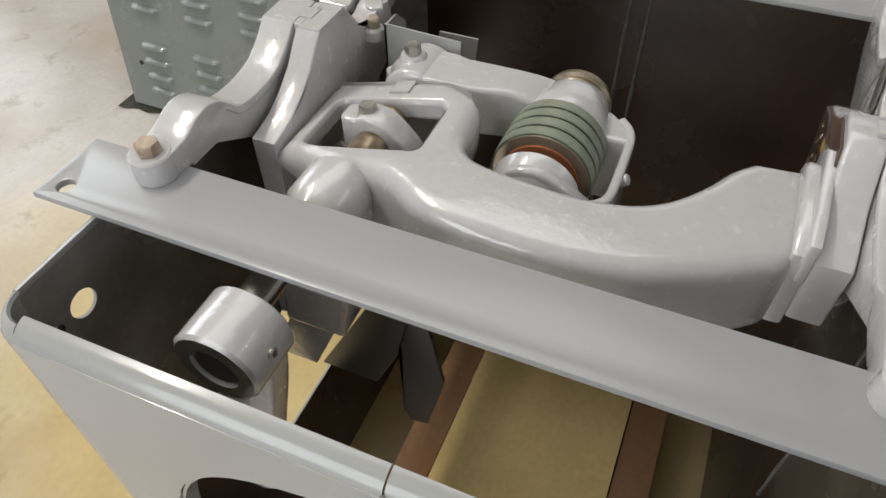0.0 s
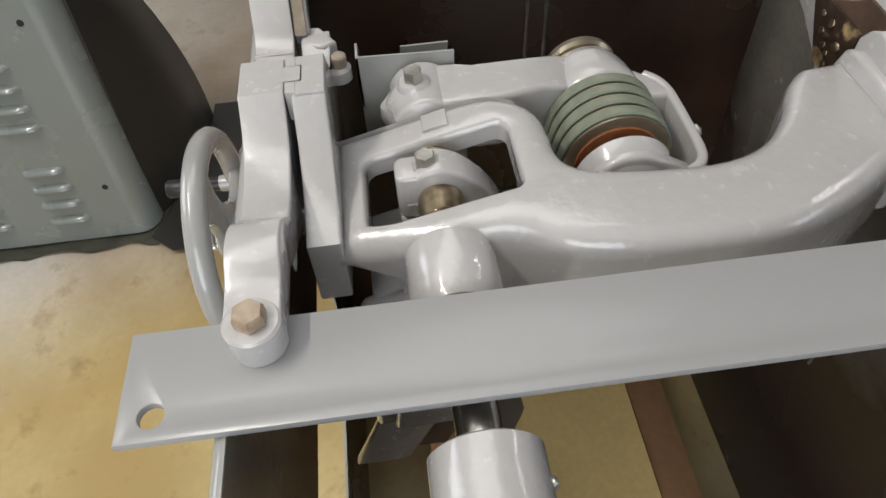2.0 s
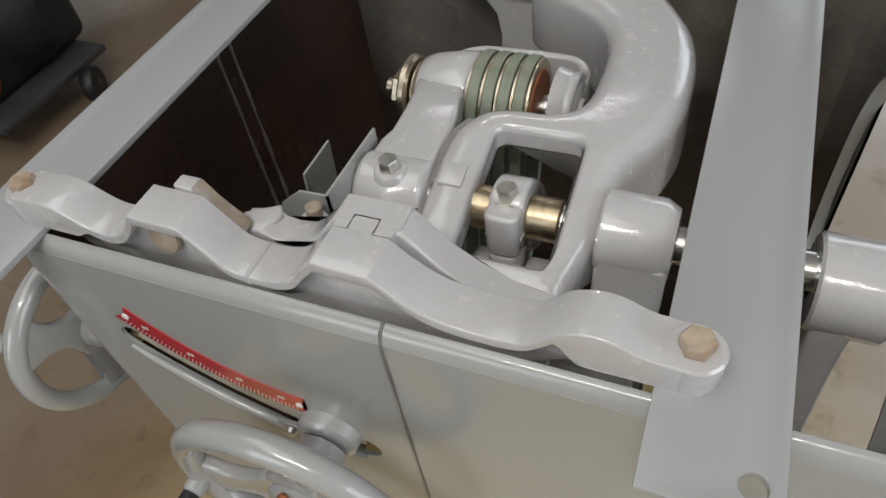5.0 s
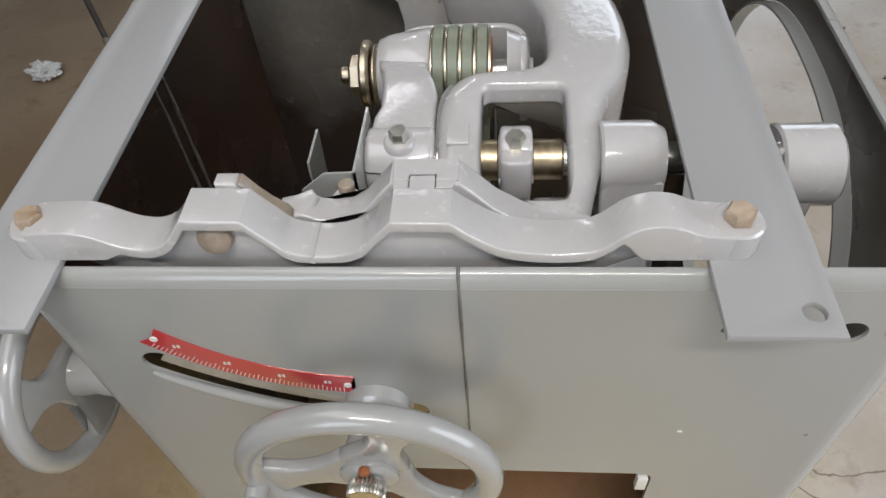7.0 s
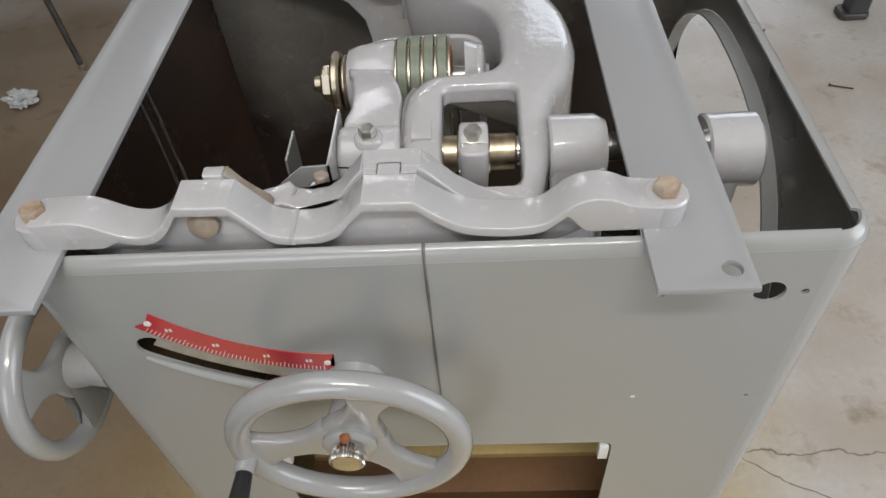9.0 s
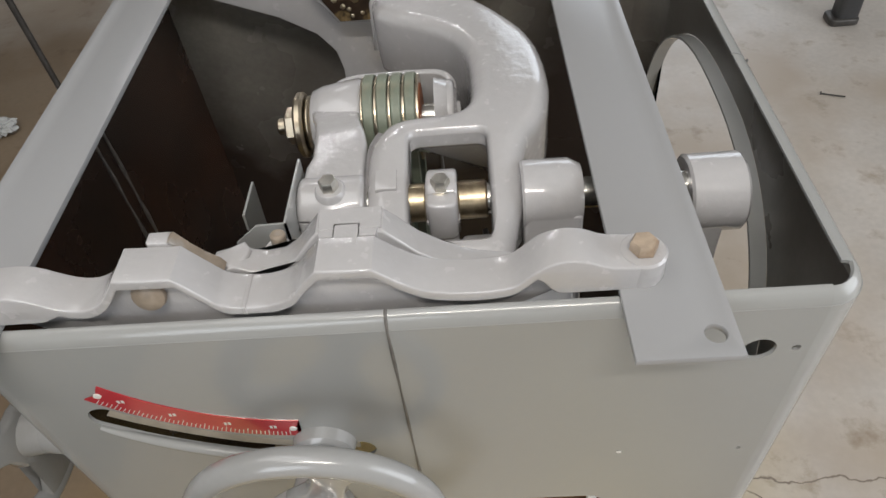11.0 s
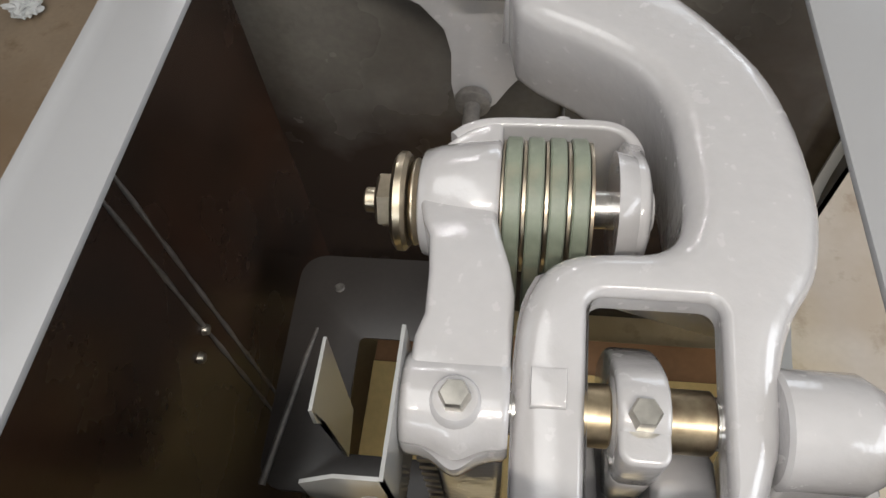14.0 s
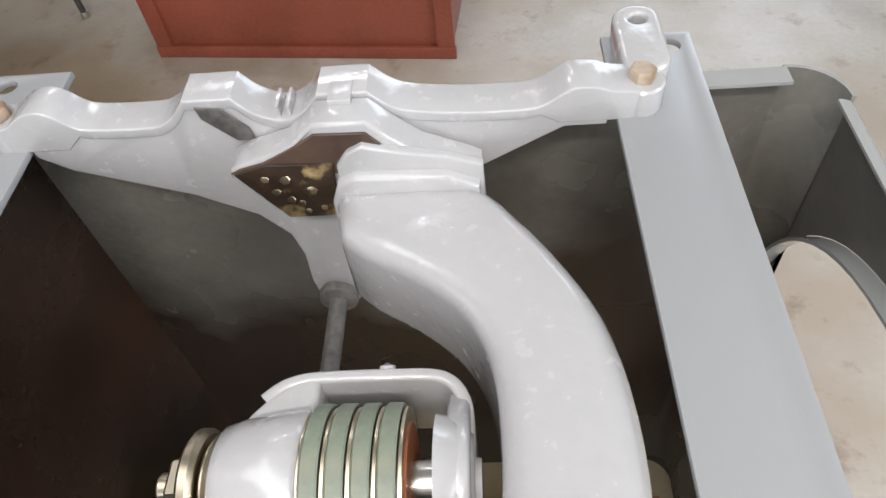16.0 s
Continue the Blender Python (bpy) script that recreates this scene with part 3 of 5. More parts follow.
# top line of a trunnion bracket, from its one lug to the other
CREST_POINTS = [(-0.250, 0.801), (-0.240, 0.805), (-0.205, 0.807), (-0.19, 0.804), (-0.176, 0.796), (-0.165, 0.791), (-0.152, 0.790), (-0.140, 0.795), (-0.131, 0.804), (-0.121, 0.818), (-0.081, 0.817),
         (-0.066, 0.798), (-0.056, 0.787), (-0.040, 0.783), (-0.023, 0.784), (-0.006, 0.791), (0.005, 0.804), (0.016, 0.816), (0.054, 0.815), (0.066, 0.804), (0.078, 0.795), (0.090, 0.789), (0.106, 0.786),
         (0.126, 0.785), (0.146, 0.788), (0.157, 0.797), (0.167, 0.806), (0.182, 0.811), (0.197, 0.809), (0.214, 0.802), (0.250, 0.800)]


CREST_REAR_POINTS = [(-0.250, 0.799), (-0.226, 0.802), (-0.216, 0.808), (-0.205, 0.814), (-0.193, 0.815), (-0.183, 0.810), (-0.175, 0.802), (-0.162, 0.797), (-0.118, 0.796), (-0.104, 0.800), (-0.095, 0.807), (-0.086, 0.818),
              (-0.051, 0.818), (-0.041, 0.806), (-0.030, 0.799), (-0.018, 0.796), (-0.008, 0.799), (0.001, 0.806), (0.010, 0.817), (0.045, 0.817), (0.055, 0.807), (0.066, 0.800), (0.085, 0.796), (0.120, 0.793), (0.155, 0.793),
              (0.168, 0.797), (0.178, 0.804), (0.188, 0.809), (0.204, 0.808), (0.216, 0.804), (0.250, 0.801)]


def crest_line(points, sharp):
    """Smooth runs between the sharp corners of a crest."""
    out, run = [], []
    for p in points:
        run.append(p)
        if p[0] in sharp:
            out += smooth_loop(run, 3, False)[:-1] if len(run) > 2 else run[:-1]
            run = [p]
    out += smooth_loop(run, 3, False) if len(run) > 2 else run
    even = [out[0]]
    for p, q in zip(out, out[1:]):
        n = max(1, round(math.hypot(q[0] - p[0], q[1] - p[1]) / 0.006))
        even += [(p[0] + (q[0] - p[0]) * k / n, p[1] + (q[1] - p[1]) * k / n) for k in range(1, n + 1)]
    return [p for p in even if abs(p[0]) < 0.238]


CREST = crest_line(CREST_POINTS, (-0.121, -0.081, 0.016, 0.054))
CREST_REAR = crest_line(CREST_REAR_POINTS, (-0.086, -0.051, 0.010, 0.045))


def bracket(name, crest, y0, y1, inward, lobe, label):
    """A fixed trunnion casting: a wavy rail over a deep recessed web, with a bolted lug on each tie bar."""
    bm = B()
    lip = 0.0090
    end = lambda x: min(1.0, max(0.0, (abs(x + 0.004) - 0.170) / 0.012)) ** 0.5
    low = [(x, (1 - end(x)) * max(z - lip, 0.7755) + end(x) * 0.7785) for x, z in crest]
    prism(bm, crest[::-1] + low, y0, y1, "xz", (), 0.0014, 3)
    top = part(name, bm, CAST, saw, label, 36)
    w0, w1 = (y0 + 0.010, y1 - 0.001) if inward > 0 else (y0 + 0.001, y1 - 0.008)
    web = [(x, z - 0.004) for x, z in crest if -0.217 < x < 0.217]
    web += [(0.212, 0.774), (0.182, 0.774), (0.103, 0.728)] + lobe + [(-0.11, 0.722), (-0.195, 0.756), (-0.217, 0.772)]
    bm = B()
    prism(bm, web[::-1], w0, w1, "xz", (), 0.002, 2)
    part("web", bm, CAST, top, angle=35)
    yc = 0.5 * (y0 + y1)
    for s in (1, -1):
        bm = B()
        lathe(bm, [(0, 0.0165), (0.002, 0.0170), (0.0200, 0.0166), (0.0216, 0.0150)], (s * 0.2355, yc, BARZ), (0, 0, 1), 28)
        # the lug's shank, blended into the rail
        x0, x1 = sorted((s * 0.211, s * 0.236))
        prism(bm, rounded(x0, x1, y0 + 0.0015, y1 - 0.0015, 0.006), BARZ + 0.0008 if inward < 0 else 0.7765, 0.7985, "xy", (), 0.002, 2)
        part("lug", bm, CAST, top)
        bm = B()
        hex_bolt(bm, (s * 0.2355, yc, 0.8020), (0, 0, 1), 0.0168, 0.0085)
        part("bolt", bm, RUSTY, top, "painted hexagon bolt head with bare rusty edges")
    return top


LOBE_FRONT = [(0.030, 0.650), (-0.005, 0.615), (-0.055, 0.612), (-0.064, 0.690)]
LOBE_REAR = [(0.064, 0.672), (0.040, 0.628), (0.016, 0.596), (0.002, 0.572), (-0.012, 0.560), (-0.028, 0.560), (-0.040, 0.572), (-0.043, 0.600), (-0.041, 0.640), (-0.046, 0.668), (-0.066, 0.695)]
bracket_front = bracket("front_trunnion_bracket", CREST, 0.026, 0.058, 1, LOBE_FRONT, "grey wavy cast trunnion bracket bolted across two bars")
bracket_rear = bracket("rear_trunnion_bracket", CREST_REAR, 0.540, 0.572, -1, LOBE_REAR, "grey wavy cast trunnion bracket at the back")


def rear_details():
    """The ear behind the rear lug, a slotted pocket, small ridges and the casting seam in front."""
    bm = B()
    prism(bm, rounded(0.224, 0.259, 0.560, 0.640, 0.0165, 6), BARZ + 0.001, 0.806, "xy", [ring(0.2425, 0.622, 0.0065, n=18)], 0.004, 3)
    part("ear", bm, CAST, bracket_rear, angle=45)
    # black plug paints the shade deep in the ear's hole
    bm = B()
    rod(bm, (0.2425, 0.622, BARZ + 0.001), (0.2425, 0.622, 0.797), 0.0066)
    part("bore", bm, HOLE_SHADE, bracket_rear)
    # thin dark plate stands in for the shade of a recess
    bm = B()
    prism(bm, [(-0.078, 0.813), (-0.060, 0.811), (-0.044, 0.792), (-0.043, 0.781), (-0.056, 0.781), (-0.076, 0.803)], 0.5378, 0.5398, "xz", (), 0.0008, 2)
    part("pocket", bm, WELD, bracket_rear, "dark plate painting the shade of a pocket in the casting")
    for x in (-0.022, -0.014):
        bm = B()
        prism(bm, [(x - 0.002, 0.790), (x + 0.002, 0.790), (x + 0.0012, 0.805), (x - 0.0012, 0.805)], 0.544, 0.566, "xz", (), 0.0008, 2)
        part("ridge", bm, CAST, bracket_rear)
    bm = B()
    prism(bm, [(-0.0425, 0.7837), (-0.0400, 0.7843), (-0.0392, 0.7837), (-0.0392, 0.776), (-0.0425, 0.776)], 0.0256, 0.0572, "xz", (), 0.0005, 1)
    part("casting_seam", bm, CAST, bracket_front)


rear_details()


def segments():
    """The moving halves that slide behind the brackets."""
    line = [(-0.080, 0.760), (-0.074, 0.779), (-0.055, 0.784), (-0.049, 0.782), (-0.044, 0.779), (-0.034, 0.7775), (-0.020, 0.780), (-0.008, 0.789), (0.002, 0.802), (0.012, 0.814), (0.059, 0.813), (0.066, 0.806), (0.082, 0.788), (0.100, 0.775), (0.121, 0.764), (0.139, 0.760), (0.150, 0.758)]
    base = [(0.150, 0.700), (0.08, 0.690), (0.0, 0.690), (-0.06, 0.715)]
    bm = B()
    prism(bm, (line + base)[::-1], 0.0632, 0.087, "xz", (), 0.002, 3)
    prism(bm, [(0.0150, 0.0586), (0.0252, 0.0586), (0.0252, 0.0702), (0.0428, 0.0702), (0.0428, 0.0586), (0.0545, 0.0586), (0.0560, 0.0660), (0.0140, 0.0660)], 0.790, 0.8150, "xy", (), 0.0005, 1)
    prism(bm, [(0.0140, 0.0660), (0.0252, 0.0660), (0.0252, 0.0702), (0.0428, 0.0702), (0.0428, 0.0660), (0.0580, 0.0660), (0.0580, 0.0866), (0.0125, 0.0866)], 0.806, 0.8152, "xy", (), 0.0005, 1)
    f = part("front_segment", bm, CAST, saw, "grey cast sliding trunnion segment", 36)
    bm = B()
    prism(bm, ((-0.106, 0.795), (-0.106, 0.819), (-0.091, 0.819), (-0.082, 0.806), (-0.066, 0.789), (-0.066, 0.775), (-0.085, 0.780))[::-1], 0.0585, 0.071, "xz", (), 0.002, 2)
    part("machined_edge", bm, CAST, f)
    bm = B()
    prism(bm, ((-0.0905, 0.8195), (-0.088, 0.8205), (-0.0795, 0.8075), (-0.072, 0.7985), (-0.063, 0.7905), (-0.0605, 0.7855), (-0.068, 0.789), (-0.082, 0.803))[::-1], 0.0586, 0.0690, "xz", (), 0.0006, 1)
    part("bare_face", bm, WORN, f, "bare brown machined face")
    # the tongue of the bracket that fits into the segment
    bm = B()
    prism(bm, [(0.0255, 0.050), (0.0425, 0.050), (0.0425, 0.0699), (0.0255, 0.0699)], 0.800, 0.8154, "xy", (), 0.0003, 1)
    part("key", bm, CAST, bracket_front)
    bm = B()
    prism(bm, [(-0.077, 0.066), (-0.075, 0.079), (-0.052, 0.092), (-0.0455, 0.083), (-0.0465, 0.076), (-0.055, 0.064)], 0.755, 0.7835, "xy", (), 0.003, 3)
    part("lug", bm, CAST, f, angle=45)
    bm = B()
    lathe(bm, [(0, 0.0110), (0.010, 0.0110), (0.0125, 0.0085), (0.013, 0.0)], (-0.0285, 0.0915, 0.7630), (0, 0, 1), 26)
    part("pin_seat", bm, CAST, f)
    bm = B()
    rod(bm, (-0.0275, 0.0930, 0.770), (-0.0265, 0.0940, 0.7865), 0.0060)
    part("pin", bm, WORN, f, "dull brown metal pin")
    bm = B()
    lathe(bm, [(0, 0.0125), (0.003, 0.0118), (0.0055, 0.0085), (0.0065, 0.004), (0.0068, 0)], (-0.106, 0.0342, 0.794), (0, -1, 0.3), 18)
    part("set_screw", bm, WORN, f)
    line2 = [(-0.060, 0.768), (-0.058, 0.776), (-0.046, 0.782), (-0.030, 0.787), (-0.015, 0.792), (-0.004, 0.801), (0.008, 0.814), (0.046, 0.814), (0.060, 0.799), (0.080, 0.781), (0.112, 0.766), (0.122, 0.760)]
    base2 = [(0.122, 0.700), (0.06, 0.700), (0.012, 0.722), (-0.030, 0.724)]
    bm = B()
    prism(bm, (line2 + base2)[::-1], 0.512, 0.5395, "xz", (), 0.003, 3)
    r = part("rear_segment", bm, CAST, saw, "grey cast sliding trunnion segment", 50)
    bm = B()
    prism(bm, [(-0.026, 0.728), (0.012, 0.728), (0.018, 0.781), (-0.030, 0.783), (-0.055, 0.775)], 0.5075, 0.5125, "xz", (), 0.0008, 2)
    part("greasy_gear", bm, GREASE, r, "brown greasy tilt gear pocket")
    for x, z, q in ((-0.020, 0.769, 0.005), (-0.004, 0.757, 0.006), (-0.029, 0.757, 0.004), (-0.013, 0.744, 0.0035), (-0.034, 0.770, 0.0035), (-0.020, 0.748, 0.004), (0.003, 0.738, 0.003), (-0.010, 0.735, 0.003)):
        bm = B()
        lathe(bm, [(0, q), (0.0008, q * 0.85), (0.0014, 0)], (x, 0.5078, z), (0.2 * math.sin(90 * x), -1, 0.25), 7)
        part("gear_tooth", bm, BRASS, r)
    # saddle that seats the yoke: a low ridge before a higher one
    bm = B()
    prism(bm, [(0.010, 0.690), (0.013, 0.752), (0.020, 0.770), (0.034, 0.777), (0.098, 0.774), (0.120, 0.762), (0.122, 0.690)][::-1], 0.497, 0.5135, "xz", (), 0.004, 3)
    part("pad", bm, CAST, r)
    bm = B()
    prism(bm, [(0.018, 0.740), (0.021, 0.782), (0.030, 0.793), (0.041, 0.799), (0.060, 0.793), (0.100, 0.785), (0.123, 0.776), (0.124, 0.740)][::-1], 0.5045, 0.5130, "xz", (), 0.0022, 3)
    part("pad_ridge", bm, CAST, r)
    # bare primer on the face over the gear
    bm = B()
    prism(bm, [(-0.058, 0.774), (-0.030, 0.768), (0.022, 0.770), (0.030, 0.785), (0.060, 0.786), (0.058, 0.790), (0.045, 0.806), (0.009, 0.807), (-0.006, 0.797), (-0.032, 0.783), (-0.050, 0.778)], 0.5098, 0.5122, "xz", (), 0.0005, 1)
    part("bare_face", bm, PRIMER, r, "brown unpainted face over the gear")
    bm = B()
    box(bm, 0.019, 0.035, 0.531, 0.552, 0.8135, 0.8185, 0.0006)
    part("key", bm, CAST, r)


segments()


def yoke():
    """The C-shaped casting that joins both segments, with a window in its front."""
    plan = [(0.034, 0.083), (0.033, 0.174), (0.036, 0.205), (0.047, 0.229), (0.063, 0.240), (0.084, 0.243), (0.103, 0.244), (0.117, 0.251), (0.125, 0.268), (0.127, 0.30), (0.125, 0.345), (0.116, 0.378), (0.099, 0.404), (0.070, 0.428), (0.041, 0.445), (0.023, 0.461),
            (0.014, 0.505), (0.112, 0.505), (0.146, 0.472), (0.174, 0.426), (0.192, 0.384), (0.200, 0.338), (0.201, 0.288), (0.197, 0.256), (0.190, 0.232), (0.176, 0.209), (0.168, 0.185), (0.166, 0.15), (0.158, 0.12), (0.150, 0.083)]
    body = [plan[0]] + smooth_loop(plan[1:16], 3, False) + smooth_loop(plan[16:], 3, False)
    window = rounded(0.071, 0.137, 0.107, 0.212, 0.008, 4)

    def bend(x, y, z):
        drop = max(0.0, 0.20 - y) * 0.26 + max(0.0, y - 0.27) * 0.085
        hang = 0.02 * math.exp(-(((y - 0.37) / 0.09) ** 2))
        thin = 0.060 * min(1.0, max(0.0, (0.262 - y) / 0.037)) * min(1.0, max(0.0, (0.168 - x) / 0.02)) if z < 0.74 else 0.0
        return (x, y, z - drop + thin - (hang if z < 0.74 else 0))

    bm = B()
    prism(bm, body, 0.700, 0.7815, "xy", [window], 0.017, 6, bend, 0.30)
    y = part("trunnion_yoke", bm, CAST, saw, "thick glossy grey C-shaped cast yoke with a square window", 60)
    bm = B()
    prism(bm, [(0.0425, 0.152), (0.0605, 0.152), (0.0605, 0.171), (0.0425, 0.171)], 0.7745, 0.7838, "xy", (), 0.001, 2, lambda x, y, z: (x, y, z - (0.20 - y) * 0.26))
    part("cast_pad", bm, CAST, y)
    return y


yoke_ob = yoke()
PY, PZ = 0.158, 0.748   # pivot shaft
AY, AZ = 0.300, 0.732   # arbor


def pivot():
    bm = B()
    rod(bm, (-0.02, PY, PZ), (0.343, PY, PZ), 0.0135)
    s = part("pivot_shaft", bm, STEEL, saw, "bright turned steel shaft")
    for a, b in ((0.068, 0.084), (0.110, 0.135)):
        bm = B()
        rod(bm, (a, PY, PZ), (b, PY, PZ), 0.0165)
        part("bushing", bm, BRASS, s, "worn brass bushing")
    bm = B()
    lathe(bm, [(0, 0.020), (0.001, 0.0215), (0.024, 0.0215), (0.025, 0.020)], (0.0835, PY, PZ), (1, 0, 0), 30)
    prism(bm, smooth_loop([(0.136, 0.735), (0.136, 0.757), (0.143, 0.771), (0.154, 0.7760), (0.168, 0.7735), (0.181, 0.764), (0.196, 0.746), (0.208, 0.722), (0.210, 0.690), (0.190, 0.680), (0.165, 0.700), (0.150, 0.722)], 3), 0.0845, 0.1105, "yz", (), 0.0035, 3)
    prism(bm, [(0.1345, 0.7440), (0.150, 0.7460), (0.150, 0.7475), (0.1345, 0.7465)], 0.0838, 0.1112, "yz")
    prism(bm, rounded(0.0850, 0.1100, 0.1275, 0.160, 0.007, 4), 0.7315, 0.7710, "xy", (), 0.003, 3)
    prism(bm, rounded(0.0858, 0.1092, 0.1285, 0.160, 0.007, 4), 0.690, 0.7290, "xy", (), 0.003, 3)
    c = part("clamp_collar", bm, CAST, s, angle=50)
    bm = B()
    lathe(bm, [(0, 0.0105), (0.0012, 0.0105), (0.0014, 0.0)], (0.097, 0.1505, 0.7703), (0, -0.05, 1), 24)
    part("spot_face", bm, ZINC, c)
    # casting of the raising arm beneath the window
    bm = B()
    prism(bm, [(0.100, 0.690), (0.098, 0.56), (0.185, 0.56), (0.176, 0.680), (0.150, 0.712), (0.128, 0.712)], 0.110, 0.146, "yz", (), 0.006, 3)
    prism(bm, [(0.104, 0.690), (0.100, 0.56), (0.180, 0.56), (0.168, 0.690), (0.140, 0.700)], 0.060, 0.084, "yz", (), 0.006, 3)
    prism(bm, [(0.115, 0.640), (0.115, 0.55), (0.195, 0.55), (0.190, 0.650)], 0.084, 0.110, "yz", (), 0.004, 3)
    part("raising_arm", bm, CAST, saw, "grey casting under the window of the yoke", 50)
    bm = B()
    hex_bolt(bm, (0.097, 0.1505, 0.7715), (0, -0.05, 1), 0.0138, 0.0100)
    part("bolt", bm, ZINC, s, "zinc hexagon bolt")
    bm = B()
    lathe(bm, [(0, 0.028), (0.002, 0.0305), (0.040, 0.0305), (0.050, 0.025), (0.051, 0.020)], (0.163, PY, PZ), (1, 0, 0), 36)
    part("hub", bm, CAST, s)
    bm = B()
    lathe(bm, [(0, 0.031), (0.002, 0.0335), (0.0445, 0.0335), (0.047, 0.031), (0.047, 0.019), (0.041, 0.018), (0.041, 0.0)], (0.300, PY + 0.002, PZ - 0.011), (1, 0, 0), 40, False)
    lathe(bm, [(0, 0.031), (0.0001, 0.012)], (0.300, PY + 0.002, PZ - 0.011), (1, 0, 0), 40, False)
    h = part("motor_arm_hub", bm, CAST, s)
    bm = B()
    lathe(bm, [(0, 0.0305), (0.0006, 0.0305), (0.0006, 0.019)], (0.3467, PY + 0.002, PZ - 0.011), (1, 0, 0), 40, False)
    part("machined_face", bm, STEEL, s)
    # dark disc set inside the bore of the hub
    bm = B()
    rod(bm, (0.338, PY + 0.002, PZ - 0.011), (0.3445, PY + 0.002, PZ - 0.011), 0.0172)
    part("bore_disc", bm, DARKGREY, s, "dark disc in the bore of its hub")
    bm = B()
    rod(bm, (0.325, PY + 0.033, PZ - 0.003), (0.325, PY + 0.037, PZ - 0.002), 0.004)
    part("set_screw", bm, ZINC, s)
    bm = B()
    prism(bm, smooth_loop([(0.130, 0.740), (0.128, 0.68), (0.118, 0.600), (0.106, 0.50), (0.146, 0.50), (0.164, 0.600), (0.182, 0.680), (0.190, 0.735), (0.176, 0.752), (0.145, 0.754)], 3), 0.3045, 0.330, "yz", (), 0.005, 3)
    part("motor_arm", bm, CAST, saw, "grey cast arm that hangs from the shaft")
    bm = B()
    prism(bm, [(0.176, 0.66), (0.208, 0.66), (0.200, 0.584), (0.176, 0.471), (0.145, 0.400), (0.070, 0.400), (0.163, 0.581)], 0.130, 0.136, "yz", (), 0.002, 2)
    prism(bm, [(0.173, 0.582), (0.204, 0.584), (0.230, 0.440), (0.228, 0.425), (0.208, 0.330), (0.184, 0.325), (0.174, 0.345), (0.178, 0.474)], 0.123, 0.1295, "yz", (), 0.002, 2)
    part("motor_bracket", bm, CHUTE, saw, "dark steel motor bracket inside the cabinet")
    bm = B()
    prism(bm, [(0.135, 0.69), (0.192, 0.69), (0.108, 0.495), (0.060, 0.495)], 0.180, 0.190, "yz", (), 0.002, 2)
    part("bracket_plate", bm, CAST, saw, "grey plate beside the dark motor bracket")
    # casting skirt under the hub, and its foot
    bm = B()
    prism(bm, [(0.1275, 0.748), (0.123, 0.715), (0.110, 0.665), (0.104, 0.600), (0.165, 0.600), (0.184, 0.690), (0.1885, 0.748)], 0.1635, 0.2125, "yz", (), 0.006, 4)
    part("hub_skirt", bm, CAST, saw, angle=60)
    bm = B()
    prism(bm, rounded(0.138, 0.205, 0.0885, 0.135, 0.008, 4), 0.600, 0.690, "xy", (), 0.006, 3, lambda x, y, z: (x, y, z + 0.35 * (y - 0.112)))
    part("hub_foot", bm, CAST, saw, "low grey casting between the segment and the hub", 50)
    # dust chute: a rounded sloping plate with an outlet cut through it, a folded edge and a front wall
    bm = B()
    slope = lambda x, y, z: (x, y, z + 0.06 * (y - 0.30))
    prism(bm, rounded(-0.212, -0.018, 0.175, 0.435, 0.028, 6), 0.418, 0.421, "xy", [rounded(-0.132, -0.030, 0.215, 0.338, 0.006, 3)], 0.0008, 2, slope)
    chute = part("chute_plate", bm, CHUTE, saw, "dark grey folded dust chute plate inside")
    bm = B()
    tube(bm, [(-0.180, 0.345, 0.425), (-0.186, 0.31, 0.424), (-0.196, 0.24, 0.420), (-0.205, 0.178, 0.416)], [0.0016, 0.0030, 0.0032, 0.0036], 10)
    part("folded_edge", bm, WELD, chute)
    bm = B()
    box(bm, -0.026, -0.022, 0.175, 0.432, 0.32, 0.413, 0.0008)
    part("outlet_wall", bm, CHUTE, chute)
    bm = B()
    rod(bm, (-0.164, 0.395, 0.4255), (-0.164, 0.395, 0.4285), 0.006)
    part("screw", bm, WELD, chute)


pivot()


